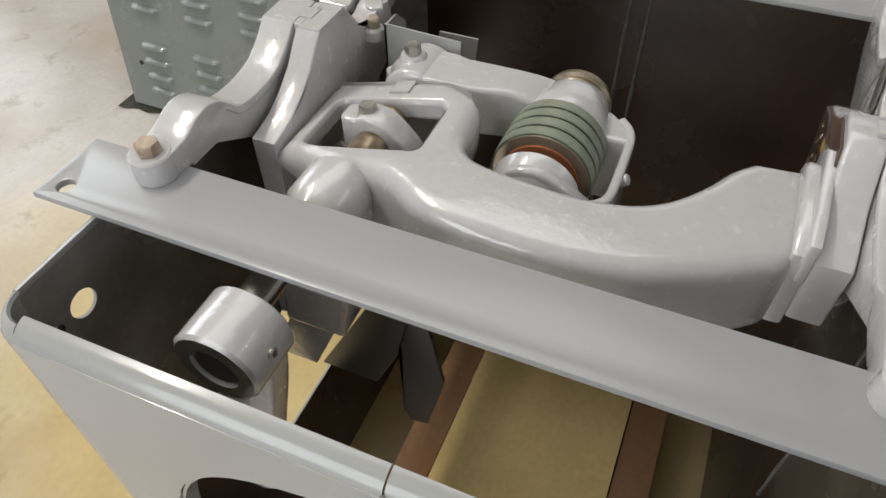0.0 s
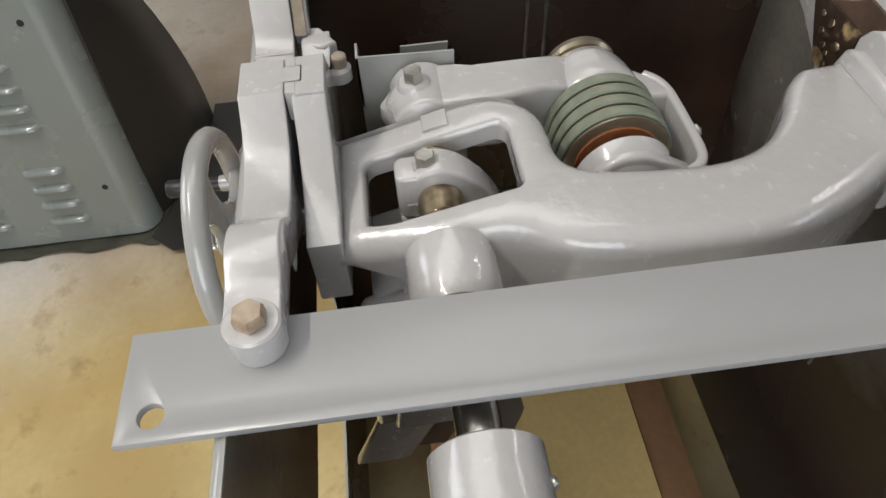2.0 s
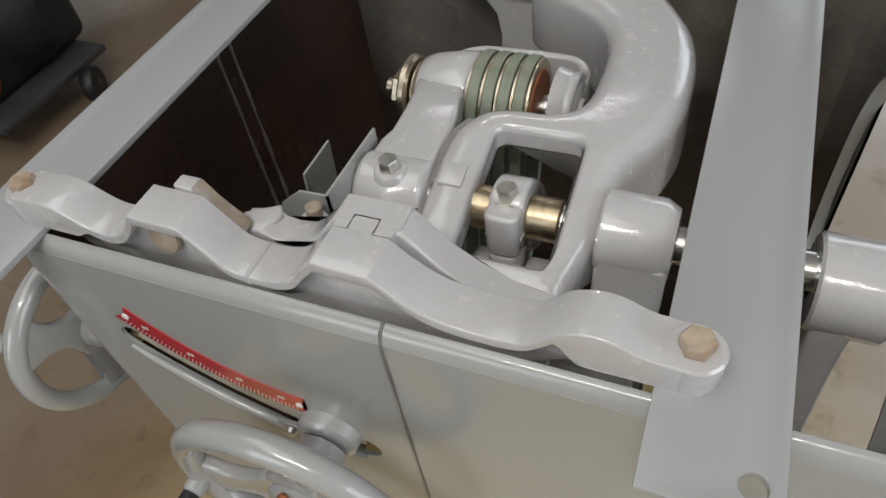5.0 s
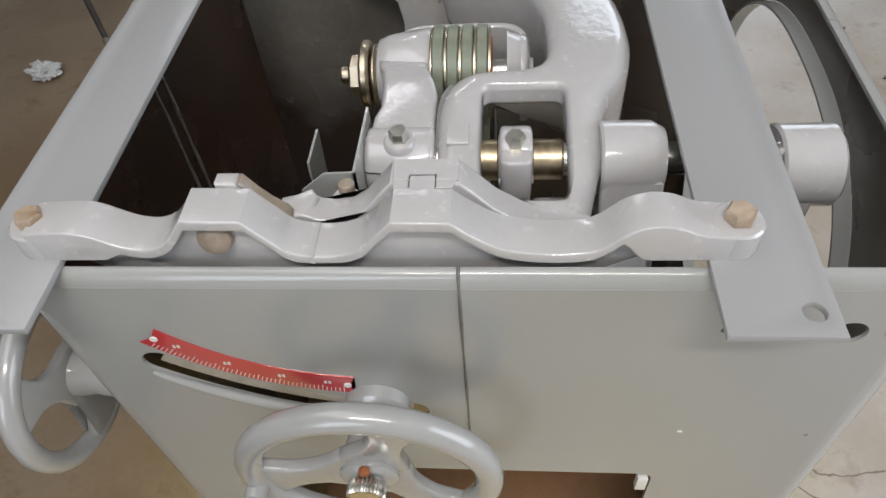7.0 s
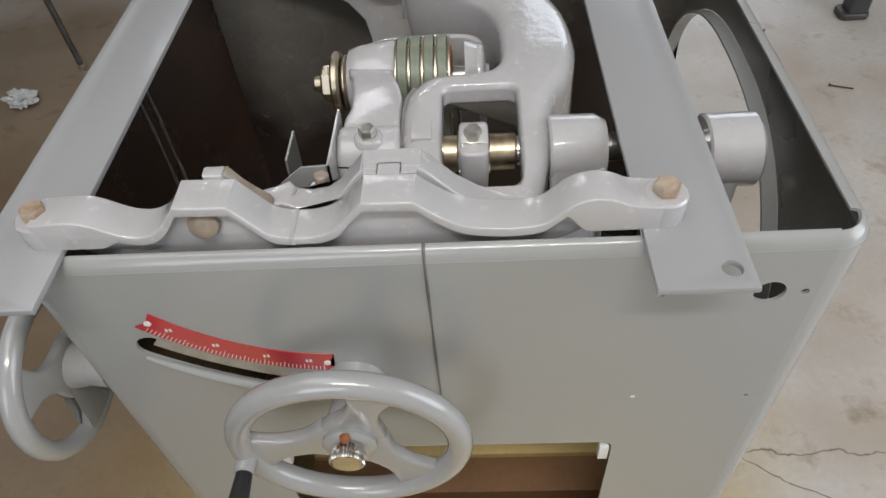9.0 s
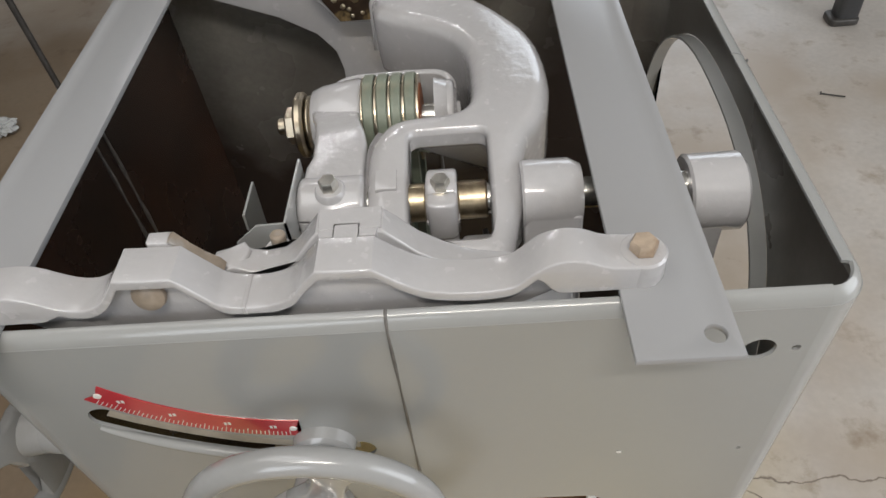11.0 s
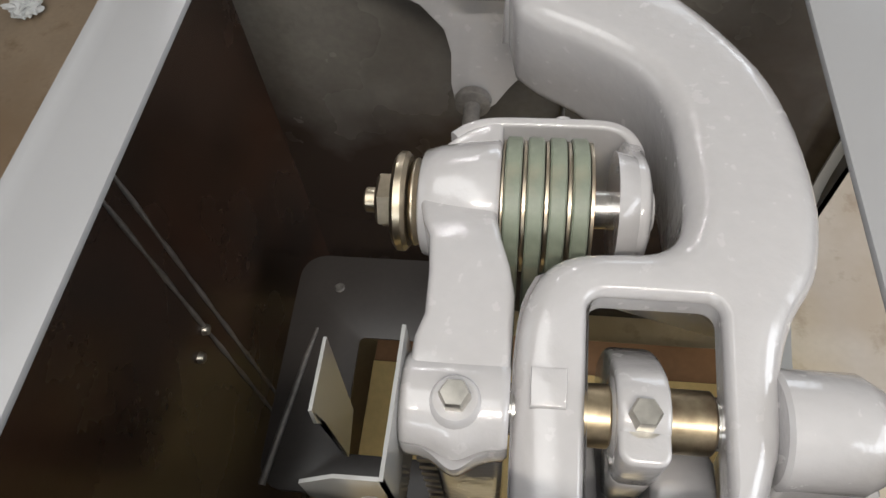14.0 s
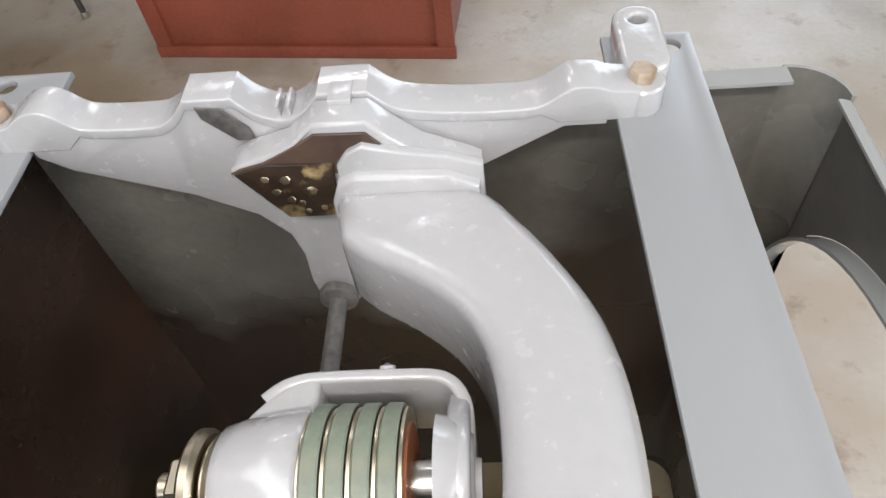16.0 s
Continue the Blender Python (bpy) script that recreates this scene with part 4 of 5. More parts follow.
def arbor():
    """The swinging arm with its clamp, the arbor housing, pulley, belts, flanges and nut."""
    def half(a0, a1, rad, swell, dip):
        """Half of a split clamp round the shaft, bulging in its middle where the bolt passes."""
        bm = B()
        rows = []
        for i in range(33):
            x = -0.0225 + 0.0550 * i / 32
            k = math.exp(-(((x - 0.006) / 0.0115) ** 2))
            edge = 0.0022 * (max(0.0, 1 - (x + 0.0225) / 0.004) ** 2 + max(0.0, 1 - (0.0325 - x) / 0.004) ** 2)
            row = []
            for j in range(15):
                a = radians(a0 + dip * k + (a1 - a0 - dip * k) * j / 14) if a0 > 150 else radians(a0 + (a1 + dip * k - a0) * j / 14)
                front = max(0.0, -math.cos(a)) ** 1.5
                q = rad - edge + swell * k * front
                row.append(bm.verts.new((x, PY + q * math.cos(a), PZ + q * math.sin(a))))
            row.append(bm.verts.new((x, PY + 0.004, PZ + (0.001 if a0 < 150 else -0.004))))
            rows.append(row)
        for lo, hi in zip(rows, rows[1:]):
            for j in range(16):
                bm.faces.new((lo[j], lo[(j + 1) % 16], hi[(j + 1) % 16], hi[j]))
        bm.faces.new(rows[0])
        bm.faces.new(rows[-1])
        return bm

    arm = part("arbor_arm", half(10, 156, 0.0278, 0.0050, 9), CAST, saw, "glossy grey cast arbor arm carrying a belt pulley", 50)
    part("clamp_half", half(160, 320, 0.0272, 0.0095, 9), CAST, arm, angle=50)
    bm = B()
    prism(bm, [(-0.0200, 0.166), (-0.0195, 0.186), (-0.0155, 0.200), (-0.0160, 0.225), (-0.0185, 0.250), (-0.0240, 0.264), (-0.0290, 0.284), (0.0195, 0.284), (0.0198, 0.268), (0.0235, 0.250), (0.0290, 0.232), (0.0325, 0.214), (0.0322, 0.166)], 0.722, 0.7725, "xy", (), 0.0045, 4, lambda x, y, z: (x, y, z - max(0.0, y - 0.245) * 0.30))
    part("web", bm, CAST, arm, angle=40)
    bm = B()
    prism(bm, rounded(-0.008, 0.030, 0.136, 0.190, 0.006, 3), 0.50, 0.724, "xy", (), 0.003, 2)
    part("lower_arm", bm, CAST, arm)
    bm = B()
    for k in range(22):
        box(bm, -0.0185, -0.0085, 0.140 - 0.0015 * (k % 2), 0.150, 0.560 + 0.0075 * k, 0.5655 + 0.0075 * k)
    box(bm, -0.0180, -0.0085, 0.142, 0.152, 0.555, 0.728)
    part("toothed_rack", bm, WELD, arm, "dark toothed rack beside the arm")
    bm = B()
    lathe(bm, [(0, 0.031), (0.002, 0.0345), (0.012, 0.0375), (0.030, 0.0405), (0.048, 0.0425), (0.051, 0.0405), (0.0512, 0.036)], (-0.031, AY, AZ), (1, 0, 0), 40)
    part("bearing_housing", bm, CAST, arm, angle=50)
    bm = B()
    lathe(bm, [(0, 0.038), (0.012, 0.035), (0.021, 0.026), (0.0215, 0.0)], (0.091, AY, AZ), (1, 0, 0), 36)
    part("bearing_housing", bm, CAST, arm, angle=50)
    bm = B()
    lathe(bm, [(0, 0.014), (0.004, 0.013), (0.005, 0.0)], (0.1118, AY, AZ), (1, 0, 0), 20)
    part("bearing_cap", bm, CAST, arm)
    # back wall of the housing, bowed round the pulley, and the two cheeks that carry it
    def arc_yz(rad, a0, a1, n=14):
        return [(AY + rad * math.cos(radians(a0 + (a1 - a0) * k / n)), AZ + rad * math.sin(radians(a0 + (a1 - a0) * k / n))) for k in range(n + 1)]
    bm = B()
    path = smooth_loop([(-0.014, 0.3480), (-0.004, 0.3565), (0.010, 0.3612), (0.030, 0.3622), (0.060, 0.3624), (0.086, 0.3618), (0.098, 0.3575), (0.1052, 0.348), (0.1082, 0.334), (0.1085, 0.300)], 4, False)
    sect = rounded(-0.0042, 0.0042, 0.672, 0.7455, 0.003, 3)
    rings = []
    for k, p in enumerate(path):
        d = (Vector(path[min(k + 1, len(path) - 1)]) - Vector(path[max(k - 1, 0)])).normalized()
        rings.append([bm.verts.new((p[0] - d.y * u, p[1] + d.x * u, w)) for u, w in sect])
    for lo, hi in zip(rings, rings[1:]):
        for q in range(len(sect)):
            bm.faces.new((lo[q], lo[(q + 1) % len(sect)], hi[(q + 1) % len(sect)], hi[q]))
    bm.faces.new(rings[0])
    bm.faces.new(rings[-1])
    part("housing_wall", bm, CAST, arm, angle=50)
    bm = B()
    prism(bm, smooth_loop([(-0.028, 0.300), (-0.030, 0.316), (-0.024, 0.334), (-0.010, 0.350), (0.006, 0.3605), (0.017, 0.3652)], 3, False) + [(0.0192, 0.360), (0.0192, 0.300)], 0.675, 0.7450, "xy", (), 0.004, 3)
    part("shoulder", bm, CAST, arm, angle=50)
    bm = B()
    prism(bm, arc_yz(0.0345, 60, 300, 20) + arc_yz(0.050, -50, 12), 0.0965, 0.1105, "yz", (), 0.004, 3)
    part("cheek", bm, CAST, arm, angle=50)
    bm = B()
    lathe(bm, [(0, 0.006), (0.009, 0.005), (0.011, 0.0)], (0.059, 0.363, 0.735), (0, 0.7, 0.4), 12)
    part("oil_nipple", bm, CAST, arm)
    bm = B()
    lathe(bm, [(0, 0.0150), (0.010, 0.0125), (0.0115, 0.0112), (0.0116, 0.0)], (0.006, 0.1515, 0.7665), (0, -0.06, 1), 24)
    part("bolt_boss", bm, CAST, arm)
    bm = B()
    hex_bolt(bm, (0.006, 0.1510, 0.7775), (0, -0.06, 1), 0.0138, 0.0100)
    part("bolt", bm, ZINC, arm, "zinc hexagon bolt")
    bm = B()
    rod(bm, (-0.062, AY, AZ), (0.099, AY, AZ), 0.0125)
    part("arbor", bm, STEEL, arm, "bright steel arbor")
    # pulley with four belts
    bm = B()
    rows = [(0, 0.0)]
    for i in range(4):
        o = 0.0135 * i
        rows += [(o, 0.0425), (o + 0.0012, 0.0425), (o + 0.0022, 0.033), (o + 0.0118, 0.033), (o + 0.0128, 0.0425)]
    rows += [(0.0552, 0.0425), (0.0552, 0.0)]
    lathe(bm, rows, (0.0208, AY, AZ), (1, 0, 0), 48, False)
    p = part("pulley", bm, [FLANGE], arm, "four-groove pulley, bare metal edges")
    bm = B()
    lathe(bm, [(0, 0.034), (0.0012, 0.033), (0.0012, 0.012)], (0.0760, AY, AZ), (1, 0, 0), 40, False)
    part("pulley_face", bm, RUST, p)
    # each belt wraps the pulley and runs down behind the yoke
    MY, MZ, R0, R1 = 0.258, 0.575, 0.0410, 0.0300
    axis = Vector((MY - AY, MZ - AZ))
    tilt, lean_in = math.atan2(axis.y, axis.x), math.asin((R0 - R1) / axis.length)
    a0, a1 = tilt - math.pi / 2 + lean_in, tilt + math.pi / 2 - lean_in
    line = [(AY, AZ, R0, a1 + (2 * math.pi + a0 - a1) * k / 28) for k in range(29)]
    line += [(MY, MZ, R1, a0 + (a1 - a0) * k / 16) for k in range(17)]
    bm = B()
    rings = []
    for cy, cz, rad, ang in line:
        u = Vector((math.cos(ang), math.sin(ang)))
        rings.append([bm.verts.new((x, cy + (rad + d) * u.x, cz + (rad + d) * u.y)) for x, d in ((0.0012, -0.0040), (0.0002, 0.0026), (0.0014, 0.0038), (0.0090, 0.0038), (0.0102, 0.0026), (0.0092, -0.0040))])
    for lo, hi in zip(rings, rings[1:] + rings[:1]):
        for q in range(6):
            bm.faces.new((lo[q], lo[(q + 1) % 6], hi[(q + 1) % 6], hi[q]))
    me = finish(bm, "drive_belt", BELT)
    for i in range(4):
        sub("drive_belt", me, p, pose(0.0224 + 0.0135 * i, 0, 0), "" if i else "grey-green drive belt")
    # flanges and nut
    for x, rad, th in ((-0.0380, 0.0290, 0.006), (-0.0485, 0.0330, 0.0095)):
        bm = B()
        lathe(bm, [(0, rad - 0.003), (0.0025, rad), (th - 0.0025, rad), (th, rad - 0.003)], (x, AY, AZ), (1, 0, 0), 44)
        part("flange", bm, FLANGE, arm, "yellowed steel blade flange")
    bm = B()
    lathe(bm, [(0, 0.0165), (0.002, 0.0190), (0.0125, 0.0190)], (-0.0608, AY, AZ), (1, 0, 0), 6)
    rod(bm, (-0.070, AY, AZ), (-0.055, AY, AZ), 0.0085)
    part("nut", bm, FLANGE, arm, "large hexagon arbor nut")


arbor()


def guard_bracket():
    """Two thin upright plates on a folded cross plate, beside the arbor arm."""
    bm = B()
    prism(bm, [(0.107, 0.700), (0.107, 0.784), (0.187, 0.781), (0.186, 0.70), (0.17, 0.69)], -0.0245, -0.0225, "yz")
    g = part("guard_bracket", bm, SHEET, saw, "thin folded grey sheet bracket with two upright plates")
    bm = B()
    prism(bm, [(0.145, 0.759), (0.187, 0.759), (0.178, 0.665), (0.150, 0.655), (0.1490, 0.728), (0.1430, 0.744)], -0.071, -0.069, "yz")
    part("plate", bm, SHEET, g)
    bm = B()
    prism(bm, [(-0.0665, 0.765), (-0.0465, 0.782), (-0.0225, 0.783), (-0.0225, 0.735), (-0.030, 0.725), (-0.055, 0.725), (-0.0670, 0.738)], 0.107, 0.109, "xz")
    part("cross_plate", bm, SHEET, g)


guard_bracket()


def tilt_rod():
    bm = B()
    rod(bm, (-0.024, 0.30, 0.574), (-0.0205, 0.541, 0.582), 0.0085)
    r = part("tilt_screw", bm, WELD, saw, "dark steel screw rod with a collar")
    bm = B()
    lathe(bm, [(0, 0.013), (0.002, 0.0180), (0.009, 0.0190), (0.011, 0.0180), (0.011, 0.0085)], (-0.0205, 0.528, 0.582), (0, 1, 0), 28)
    part("collar", bm, WELD, r)


tilt_rod()


def wheel_mesh(parent, m, handle_angle, handle_mat, spokes=3, R=0.0960, t=0.0114):
    """A cast handwheel in its own plane, facing -y, with spokes, hub, locking knob and handle."""
    def put(name, bm, mat, label="", angle=50):
        ob = part(name, bm, mat, parent, label, angle)
        ob.matrix_basis = m
        return ob
    bm = B()
    tube(bm, [(R * math.cos(2 * math.pi * i / 56), 0, R * math.sin(2 * math.pi * i / 56)) for i in range(56)], t, 14, True)
    put("rim", bm, WHEEL)
    for k in range(spokes):
        a = radians(handle_angle + 360 / spokes * k)
        c, s = math.cos(a), math.sin(a)
        pts, rad = [], []
        bm = B()
        half = [(0.010, 0.028), (R * 0.40, 0.0165), (R * 0.67, 0.0155), (R * 0.98, 0.026)]
        loop = [(u, w) for u, w in half] + [(u, -w) for u, w in half[::-1]]
        loop = smooth_loop(loop, 3)
        prism(bm, [(u * c - w * s, u * s + w * c) for u, w in loop], -0.004, 0.008, "xz", (), 0.0035, 3, lambda x, y, z: (x, y + 0.006 - 0.10 * math.hypot(x, z) * 0.6, z))
        put("spoke", bm, WHEEL)
    bm = B()
    lathe(bm, [(0, 0.020), (0.003, 0.024), (0.022, 0.024), (0.045, 0.020), (0.052, 0.020)], (0, -0.006, 0), (0, 1, 0), 32)
    put("hub", bm, WHEEL)
    a = radians(handle_angle)
    x, z = R * math.cos(a), R * math.sin(a)
    bm = B()
    lathe(bm, [(0, 0.010), (0.012, 0.009), (0.014, 0.006)], (x, -0.006, z), (0, -1, 0), 20)
    put("handle_boss", bm, WHEEL)
    bm = B()
    if handle_mat is BLACK:
        lathe(bm, [(0, 0.0065), (0.004, 0.0072), (0.046, 0.0098), (0.060, 0.0100), (0.062, 0.008)], (x, -0.014, z), (0, -1, 0), 24)
        put("handle", bm, BLACK, "black tapered grip")
    else:
        lathe(bm, [(0, 0.005), (0.05, 0.006), (0.058, 0.009), (0.066, 0.0115), (0.074, 0.011), (0.080, 0.006), (0.082, 0)], (x, -0.018, z), (0, -1, 0), 20)
        put("handle", bm, WHEEL, "dark ball-ended handle")


def handwheels():
    w = new("handwheel")
    w.parent = saw
    tagged(w, label="grey cast three-spoke handwheel with a black grip")
    wheel_mesh(w, pose(-0.019, -0.047, 0.600), 190, BLACK)
    bm = B()
    turn = [(0.0140 + (0.0014 if k % 2 else 0.0)) for k in range(64)]
    knob = [(turn[k] * math.cos(2 * math.pi * k / 64) - 0.019, turn[k] * math.sin(2 * math.pi * k / 64) + 0.604) for k in range(64)]
    prism(bm, knob, -0.069, -0.055, "xz", (), 0.0012, 2)
    part("locking_knob", bm, STEEL, w, "knurled steel locking knob")
    bm = B()
    rod(bm, (-0.019, -0.0585, 0.6235), (-0.019, -0.052, 0.6235), 0.0045)
    part("grub_screw", bm, RUST, w)
    bm = B()
    rod(bm, (-0.019, -0.02, 0.604), (-0.019, 0.075, 0.604), 0.011)
    part("shaft", bm, STEEL, w)
    bm = B()
    lathe(bm, [(0, 0.028), (0.010, 0.027), (0.013, 0.024), (0.014, 0.022)], (-0.019, Y0, 0.604), (0, -1, 0), 32)
    prism(bm, [(-0.070, 0.597), (-0.019, 0.600), (-0.019, 0.577), (-0.066, 0.577)], Y0 - 0.006, Y0 - 0.001, "xz", (), 0.001)
    part("pointer_plate", bm, WHEEL, w)
    bm = B()
    lathe(bm, [(0, 0.006), (0.004, 0.005), (0.006, 0)], (-0.058, Y0 - 0.006, 0.588), (0, -1, 0), 14)
    part("screw", bm, ZINC, w)
    w2 = new("handwheel")
    w2.parent = saw
    tagged(w2, label="grey cast handwheel on the side, ball-ended handle")
    wheel_mesh(w2, pose(-0.322, 0.052, 0.583) @ pose(0, 0, 0, 0, 0, -90), 36, WHEEL, 3, 0.083, 0.0105)
    bm = B()
    rod(bm, (-0.31, 0.052, 0.583), (-0.26, 0.052, 0.583), 0.011)
    part("shaft", bm, STEEL, w2)
    bm = B()
    lathe(bm, [(0, 0.024), (0.03, 0.020), (0.032, 0.012)], (-0.2715, 0.052, 0.583), (-1, 0, 0), 28)
    part("shaft_boss", bm, WHEEL, w2)


handwheels()


# ---- things round the saw ----
def base_boards():
    for name, label, y0, y1, z1, mat in (("plywood_board", "yellowish plywood board lying inside the cabinet", 0.185, 0.45, 0.09, PLY), ("wooden_batten", "brown wooden batten beside the plywood board", 0.125, 0.183, 0.084, BATTEN), ("wooden_batten", "brown wooden batten beside the plywood board", 0.452, 0.51, 0.084, BATTEN)):
        t = thing(name, label, "board", at=(0.05, 0.5 * (y0 + y1), 0))
        bm = B()
        box(bm, -0.235, 0.30, -(y1 - y0) / 2, (y1 - y0) / 2, 0.0, z1, 0.002)
        part("board", bm, mat, t)


base_boards()


def motor_cover():
    """A louvred sheet cover with bulging sides, standing on the floor on a dust cloth."""
    at = (-0.612, -0.400, 0.012)
    c = thing("motor_cover", "grey-green louvred sheet motor cover standing on a dust cloth", "machine cover", at=at)
    W, Hh, RC, SL = 0.60, 0.515, 0.045, 0.145

    def lean(x, y, z):
        return (x - SL * z, y - 0.03 * z, z)
    bm = B()
    plan = [(0.0, -W), (0.0, -RC)] + ring(-RC, -RC, RC, n=8, sweep=90) + [(-0.07, 0.0)]
    plan += [(x, y - 0.003) if y > -0.001 else (x - 0.003 * (x > -RC), y - 0.0022 * (y > -RC)) for x, y in plan[::-1]]
    prism(bm, plan, 0.0, Hh, "xy", (), 0.0, 1, lean)
    face = part("front_sheet", bm, COVER, c)
    bm = B()
    prism(bm, [(-0.16, -W), (-0.0, -W), (-0.0, -RC)] + ring(-RC, -RC, RC, n=8, sweep=90) + [(-0.16, 0.0)], Hh - 0.003, Hh, "xy", (), 0.0, 1, lean)
    part("top_sheet", bm, COVER, c)
    def dome(x, y, z):
        k = max(0.0, 1 - 0.80 * (z / 0.5) ** 1.7)
        return (-0.05 + (x + 0.05) * (0.35 + 0.65 * k) - SL * z * 0.9, -0.01 + (y + 0.01) * k if y > -0.01 else y - 0.03 * z, z)
    hood = [(-0.045, -0.004), (-0.13, 0.050), (-0.22, 0.075), (-0.38, 0.080), (-0.42, 0.04), (-0.43, -W), (-0.06, -W)]
    bm = B()
    rows = []
    for k in range(9):
        z = 0.492 * k / 8
        rows.append([bm.verts.new(dome(x, y, z)) for x, y in hood])
    for lo, hi in zip(rows, rows[1:]):
        for q in range(len(hood)):
            bm.faces.new((lo[q], lo[(q + 1) % len(hood)], hi[(q + 1) % len(hood)], hi[q]))
    bm.faces.new(rows[0])
    bm.faces.new(rows[-1])
    # the hood's shaded side is put into its colour
    part("hood", bm, COVER_SHADED, c, "bulging hood behind the louvred sheet, its shade painted near-black", 50)
    bm = B()
    prism(bm, [(0.062, 0.155), (0.064, 0.035), (0.020, -0.015), (-0.10, 0.032), (-0.13, 0.052), (-0.22, 0.077), (-0.42, 0.082), (-0.42, 0.175)], 0.0, 0.003, "xy")
    fl = part("flange", bm, COVER_SHADED, c, "dark floor flange with a brass screw")
    bm = B()
    lathe(bm, [(0, 0.006), (0.003, 0.005), (0.004, 0)], (0.047, 0.140, 0.003), (0, 0, 1), 14)
    part("screw", bm, BRASS, c)
    # one louvre: a pressed half-round hood
    bm = B()
    rows = []
    n, L = 12, 0.086
    for i in range(n + 1):
        u = -L / 2 + L * i / n
        k = math.sqrt(max(0.0, 1 - abs(2 * u / L) ** 3.0))
        rows.append([bm.verts.new((0.014 * k * math.sin(math.pi * j / 10) ** 0.8 + 0.0005, u, -0.012 * (j / 5 - 1) * (0.35 + 0.65 * k))) for j in range(6)] + [bm.verts.new((0.0005, u, 0.0005 * k))])
    for lo, hi in zip(rows, rows[1:]):
        for j in range(6):
            bm.faces.new((lo[j], lo[j + 1], hi[j + 1], hi[j]))
    me = finish(bm, "louvre", COVER)
    for col in (-0.165, -0.325, -0.485):
        for base in (0.055, 0.272):
            for k in range(4):
                z = base + 0.040 * k
                sub("louvre", me, face, pose(-SL * z, col - 0.03 * z, z, 0, -9.3, 0))
    # screw holes as flat black discs, their inner shade painted
    for y, z in ((-0.066, 0.47), (-0.066, 0.125), (-0.54, 0.125), (-0.54, 0.47)):
        bm = B()
        lathe(bm, [(0, 0.0062), (0.0012, 0.0058), (0.0016, 0)], (-SL * z, y - 0.03 * z, z), (1, 0, SL), 14)
        part("screw_hole", bm, HOLE_SHADE, face)
    bm = B()
    rows = []
    for i in range(46):
        y = -0.64 + 0.64 * i / 45
        rows.append([bm.verts.new((-0.50 + 0.525 * j / 8 + 0.03 * noise.noise((y * 7, j * 0.35, 3.1)) + 0.012 * noise.noise((y * 23, j * 0.5, 1.7)), y, 0.002 + 0.006 * (0.5 + 0.5 * math.sin(40 * y + 2 * j)) + 0.006 * noise.noise((y * 9, j * 0.8, 0)))) for j in range(9)])
    for lo, hi in zip(rows, rows[1:]):
        for j in range(8):
            bm.faces.new((lo[j], lo[j + 1], hi[j + 1], hi[j]))
    bmesh.ops.solidify(bm, geom=bm.faces[:], thickness=0.002)
    cl = thing("dust_cloth", "rumpled dark olive cloth under the cover", "cloth", at=(at[0], at[1], 0.0))
    part("sheet", bm, CLOTH, cl)


motor_cover()


def chest():
    c = thing("wooden_chest", "low red-brown wooden chest with a dark top", "chest", at=(-0.325, 2.040, 0))
    c.rotation_euler = (0, 0, radians(-6.5))
    bm = B()
    box(bm, -0.400, 0.400, -0.30, 0.30, 0.0, 0.20, 0.006)
    b = part("body", bm, CHEST, c)
    bm = B()
    box(bm, -0.370, 0.370, -0.27, 0.27, 0.201, 0.225, 0.004)
    part("lid", bm, CHESTTOP, c)
    for x in (-0.390, 0.390):
        bm = B()
        box(bm, x - 0.022, x + 0.022, -0.312, -0.301, 0.0, 0.20, 0.003)
        part("post", bm, CHEST, c)
    bm = B()
    box(bm, -0.415, 0.415, -0.315, -0.301, 0.0, 0.035, 0.003)
    part("plinth", bm, CHEST, c)
    bm = B()
    tube(bm, [(0.06 * math.cos(a), -0.03 + 0.03 * math.sin(a), 0.232) for a in np.linspace(0, math.pi, 12)], 0.004, 8)
    part("handle", bm, ZINC, c)


chest()


def work_table():
    t = thing("work_table", "workbench on thin bent metal legs", "table", at=(-1.43, 1.865, 0))
    for x, y in ((0.32, -0.34), (0.36, 0.14), (-0.5, -0.34), (-0.5, 0.3)):
        bm = B()
        tube(bm, [(x, y, 0.012), (x - 0.03, y + 0.04, 0.40), (x - 0.05, y + 0.06, 0.715)], [0.009, 0.010, 0.011], 12)
        leg = part("leg", bm, LEG, t)
        bm = B()
        lathe(bm, [(0, 0.012), (0.004, 0.013), (0.02, 0.0115)], (x, y, 0.0), (0, 0, 1), 16)
        part("foot", bm, ZINC, leg)
    bm = B()
    box(bm, -0.62, 0.36, -0.36, 0.46, 0.716, 0.742, 0.003)
    part("tabletop", bm, CHESTTOP, t)


work_table()


def crumpled(name, at, size, label):
    bm = B()
    bmesh.ops.create_icosphere(bm, subdivisions=4, radius=1)
    for v in bm.verts:
        p = v.co.normalized()
        k = 0.75 + 0.55 * noise.noise(p * 2.3 + Vector(at)) + 0.35 * abs(noise.noise(p * 6 + Vector(at)))
        v.co = Vector((p.x * k, p.y * k * 0.8, max(-0.45, p.z * k * 0.55))) * size
    lo = min(v.co.z for v in bm.verts)
    for v in bm.verts:
        v.co.z -= lo
    t = thing(name, label, "bag", at=at)
    part("film", bm, FILM, t, angle=20)


crumpled("plastic_bag", (-1.225, 1.355, 0.0), 0.05, "small crumpled clear plastic bag on the floor")


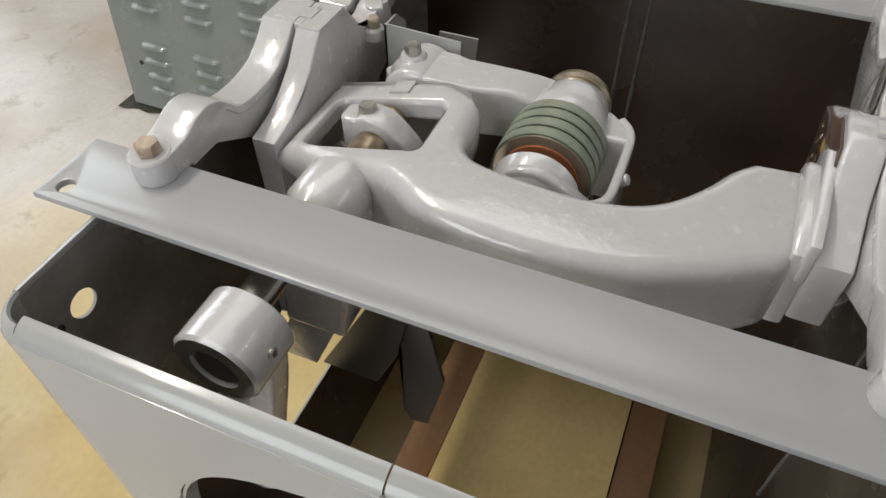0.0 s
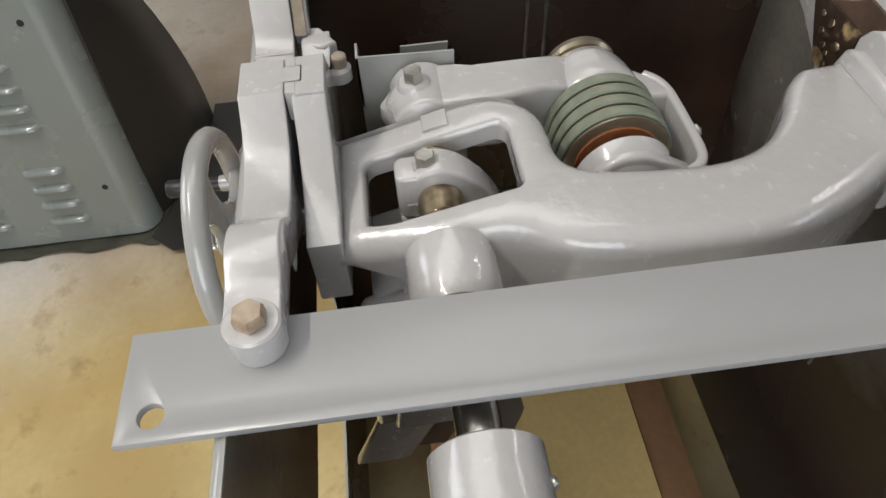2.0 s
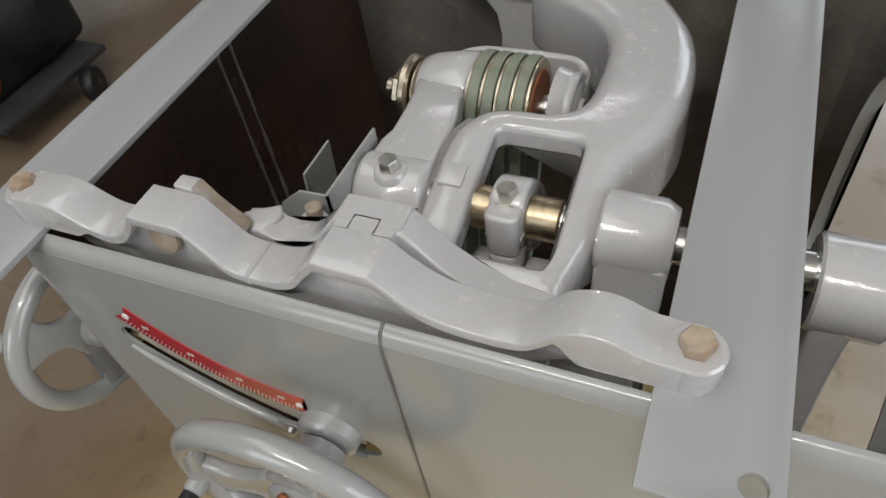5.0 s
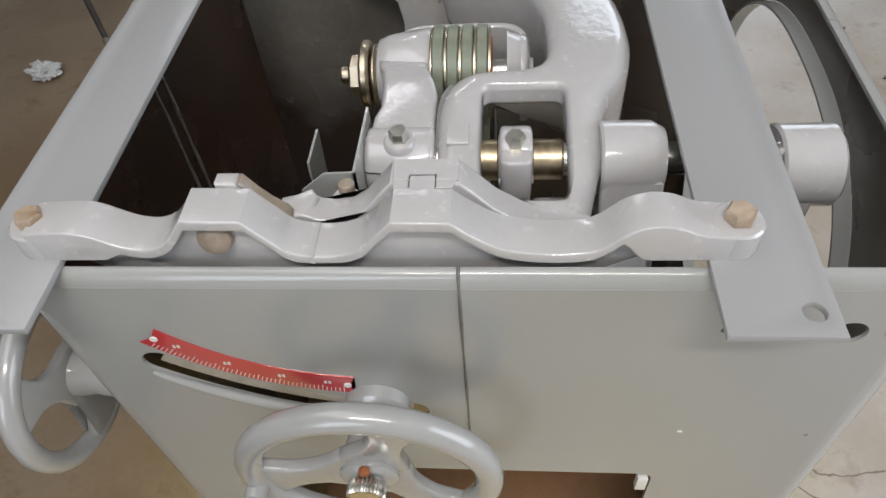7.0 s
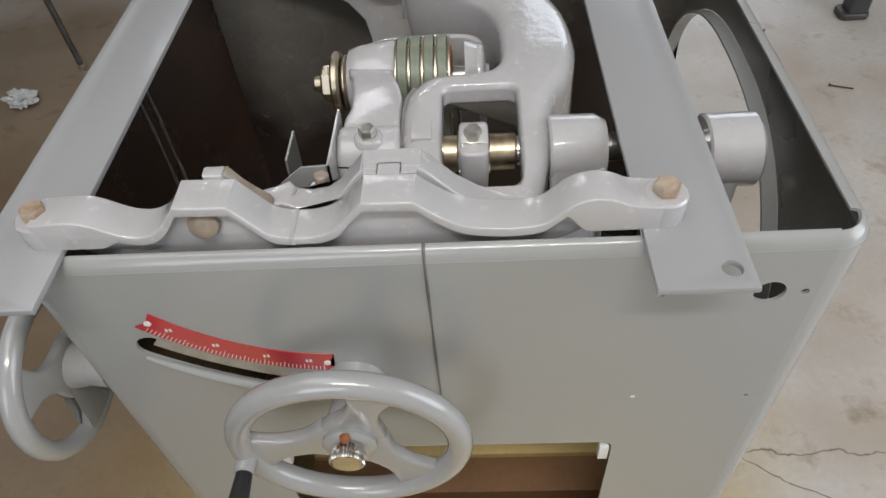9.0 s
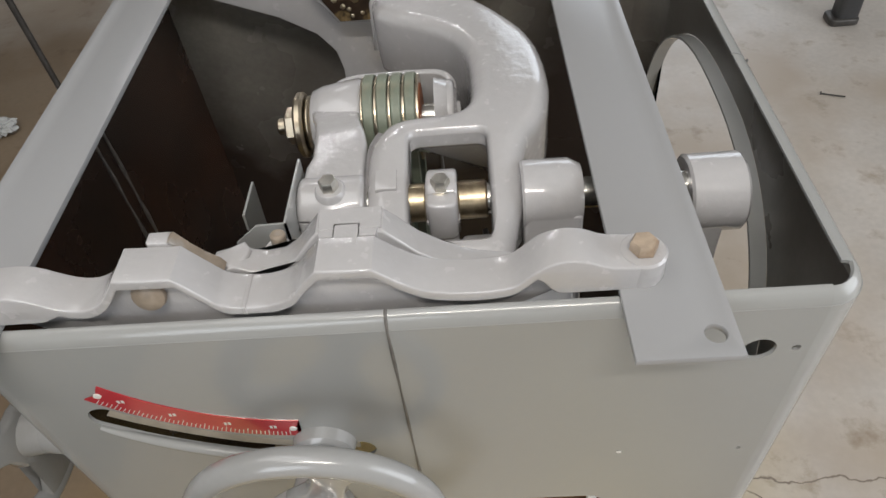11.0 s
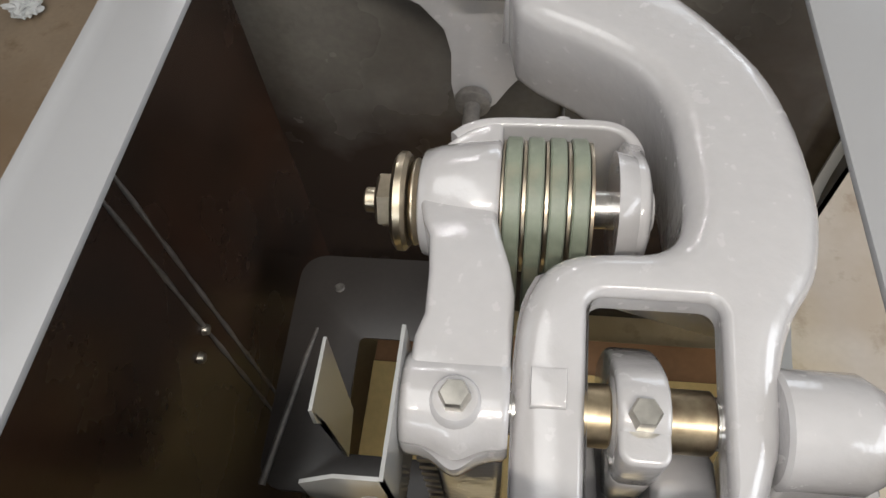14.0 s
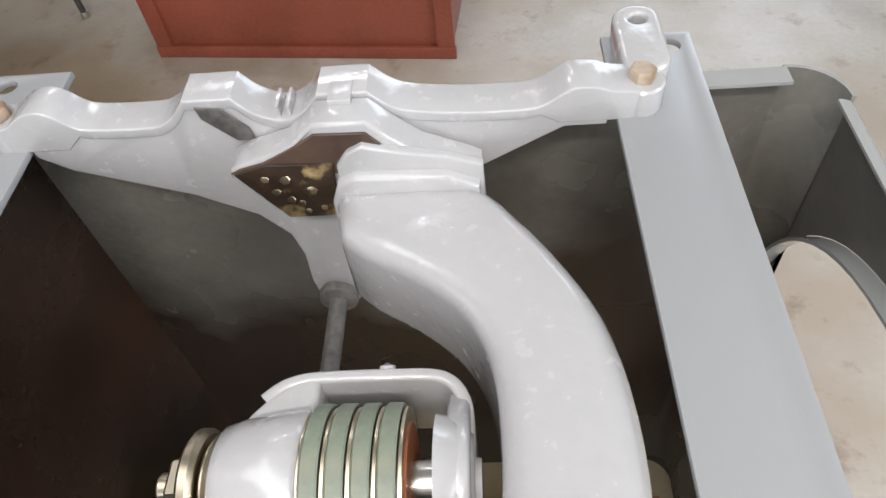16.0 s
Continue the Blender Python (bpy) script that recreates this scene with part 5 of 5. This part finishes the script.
def compressor():
    c = thing("air_compressor", "dark portable machine on casters with a red hose", "compressor", at=(-1.73, 0.775, 0))
    bm = B()
    lathe(bm, [(0, 0.02), (0.02, 0.14), (0.06, 0.17), (0.50, 0.17), (0.54, 0.14), (0.56, 0.02)], (0.16, 0.28, 0.26), (-0.7, -1, 0), 40)
    part("tank", bm, BLACK, c)
    bm = B()
    lathe(bm, [(-0.018, 0.02), (-0.018, 0.045), (-0.010, 0.05), (0.010, 0.05), (0.018, 0.045), (0.018, 0.02)], (0.30, 0.19, 0.05), (1, 0.5, 0), 30)
    w = part("caster", bm, BLACK, c)
    bm = B()
    lathe(bm, [(-0.022, 0.0), (-0.022, 0.010), (0.022, 0.010), (0.022, 0.0)], (0.30, 0.19, 0.05), (1, 0.5, 0), 16)
    part("axle", bm, LEG, w)
    bm = B()
    tube(bm, [(0.14 + 0.17 * math.cos(a), -0.03 + 0.05 * math.sin(a), 0.28 + 0.16 * math.sin(a)) for a in np.linspace(-2.6, 1.2, 24)], 0.009, 10)
    part("hose", bm, HOSE, c, "red rubber hose")
    bm = B()
    box(bm, -0.2, 0.28, -0.1, 0.3, 0.085, 0.11, 0.006)
    part("base", bm, DARKGREY, c)
    bm = B()
    prism(bm, rounded(-0.22, 0.20, -0.14, 0.36, 0.06, 6), 0.111, 0.50, "xy", (), 0.03, 4)
    part("casing", bm, BLACK, c)


compressor()


def stand():
    s = thing("machine_stand", "dark metal stand leg with a flared foot", "stand", at=(1.24, 1.61, 0))
    bm = B()
    prism(bm, rounded(-0.032, 0.032, -0.028, 0.028, 0.014), 0.018, 0.70, "xy", (), 0.003)
    part("leg", bm, DARKGREY, s)
    bm = B()
    prism(bm, rounded(-0.050, 0.036, -0.034, 0.034, 0.018), 0.0, 0.022, "xy", (), 0.006, 3)
    part("foot", bm, LEG, s)


stand()


def nail(at, turn, length):
    n = thing("nail", "small dark bent nail lying on the floor", "nail", "nails on the floor", at=at)
    c, s = math.cos(radians(turn)), math.sin(radians(turn))
    bm = B()
    tube(bm, [(0, 0, 0.003), (length * 0.5 * c, length * 0.5 * s, 0.0035), (length * c, length * s + 0.004, 0.003)], 0.0022, 8)
    part("shank", bm, LEG, n)
    bm = B()
    lathe(bm, [(0, 0.005), (0.0015, 0.005), (0.002, 0.004)], (0, 0, 0.0045), (-c, -s, 0), 12)
    part("head", bm, LEG, n)


nail((1.05, 1.262, 0.0), -25, 0.06)
nail((-1.318, 1.031, 0.0), 40, 0.035)
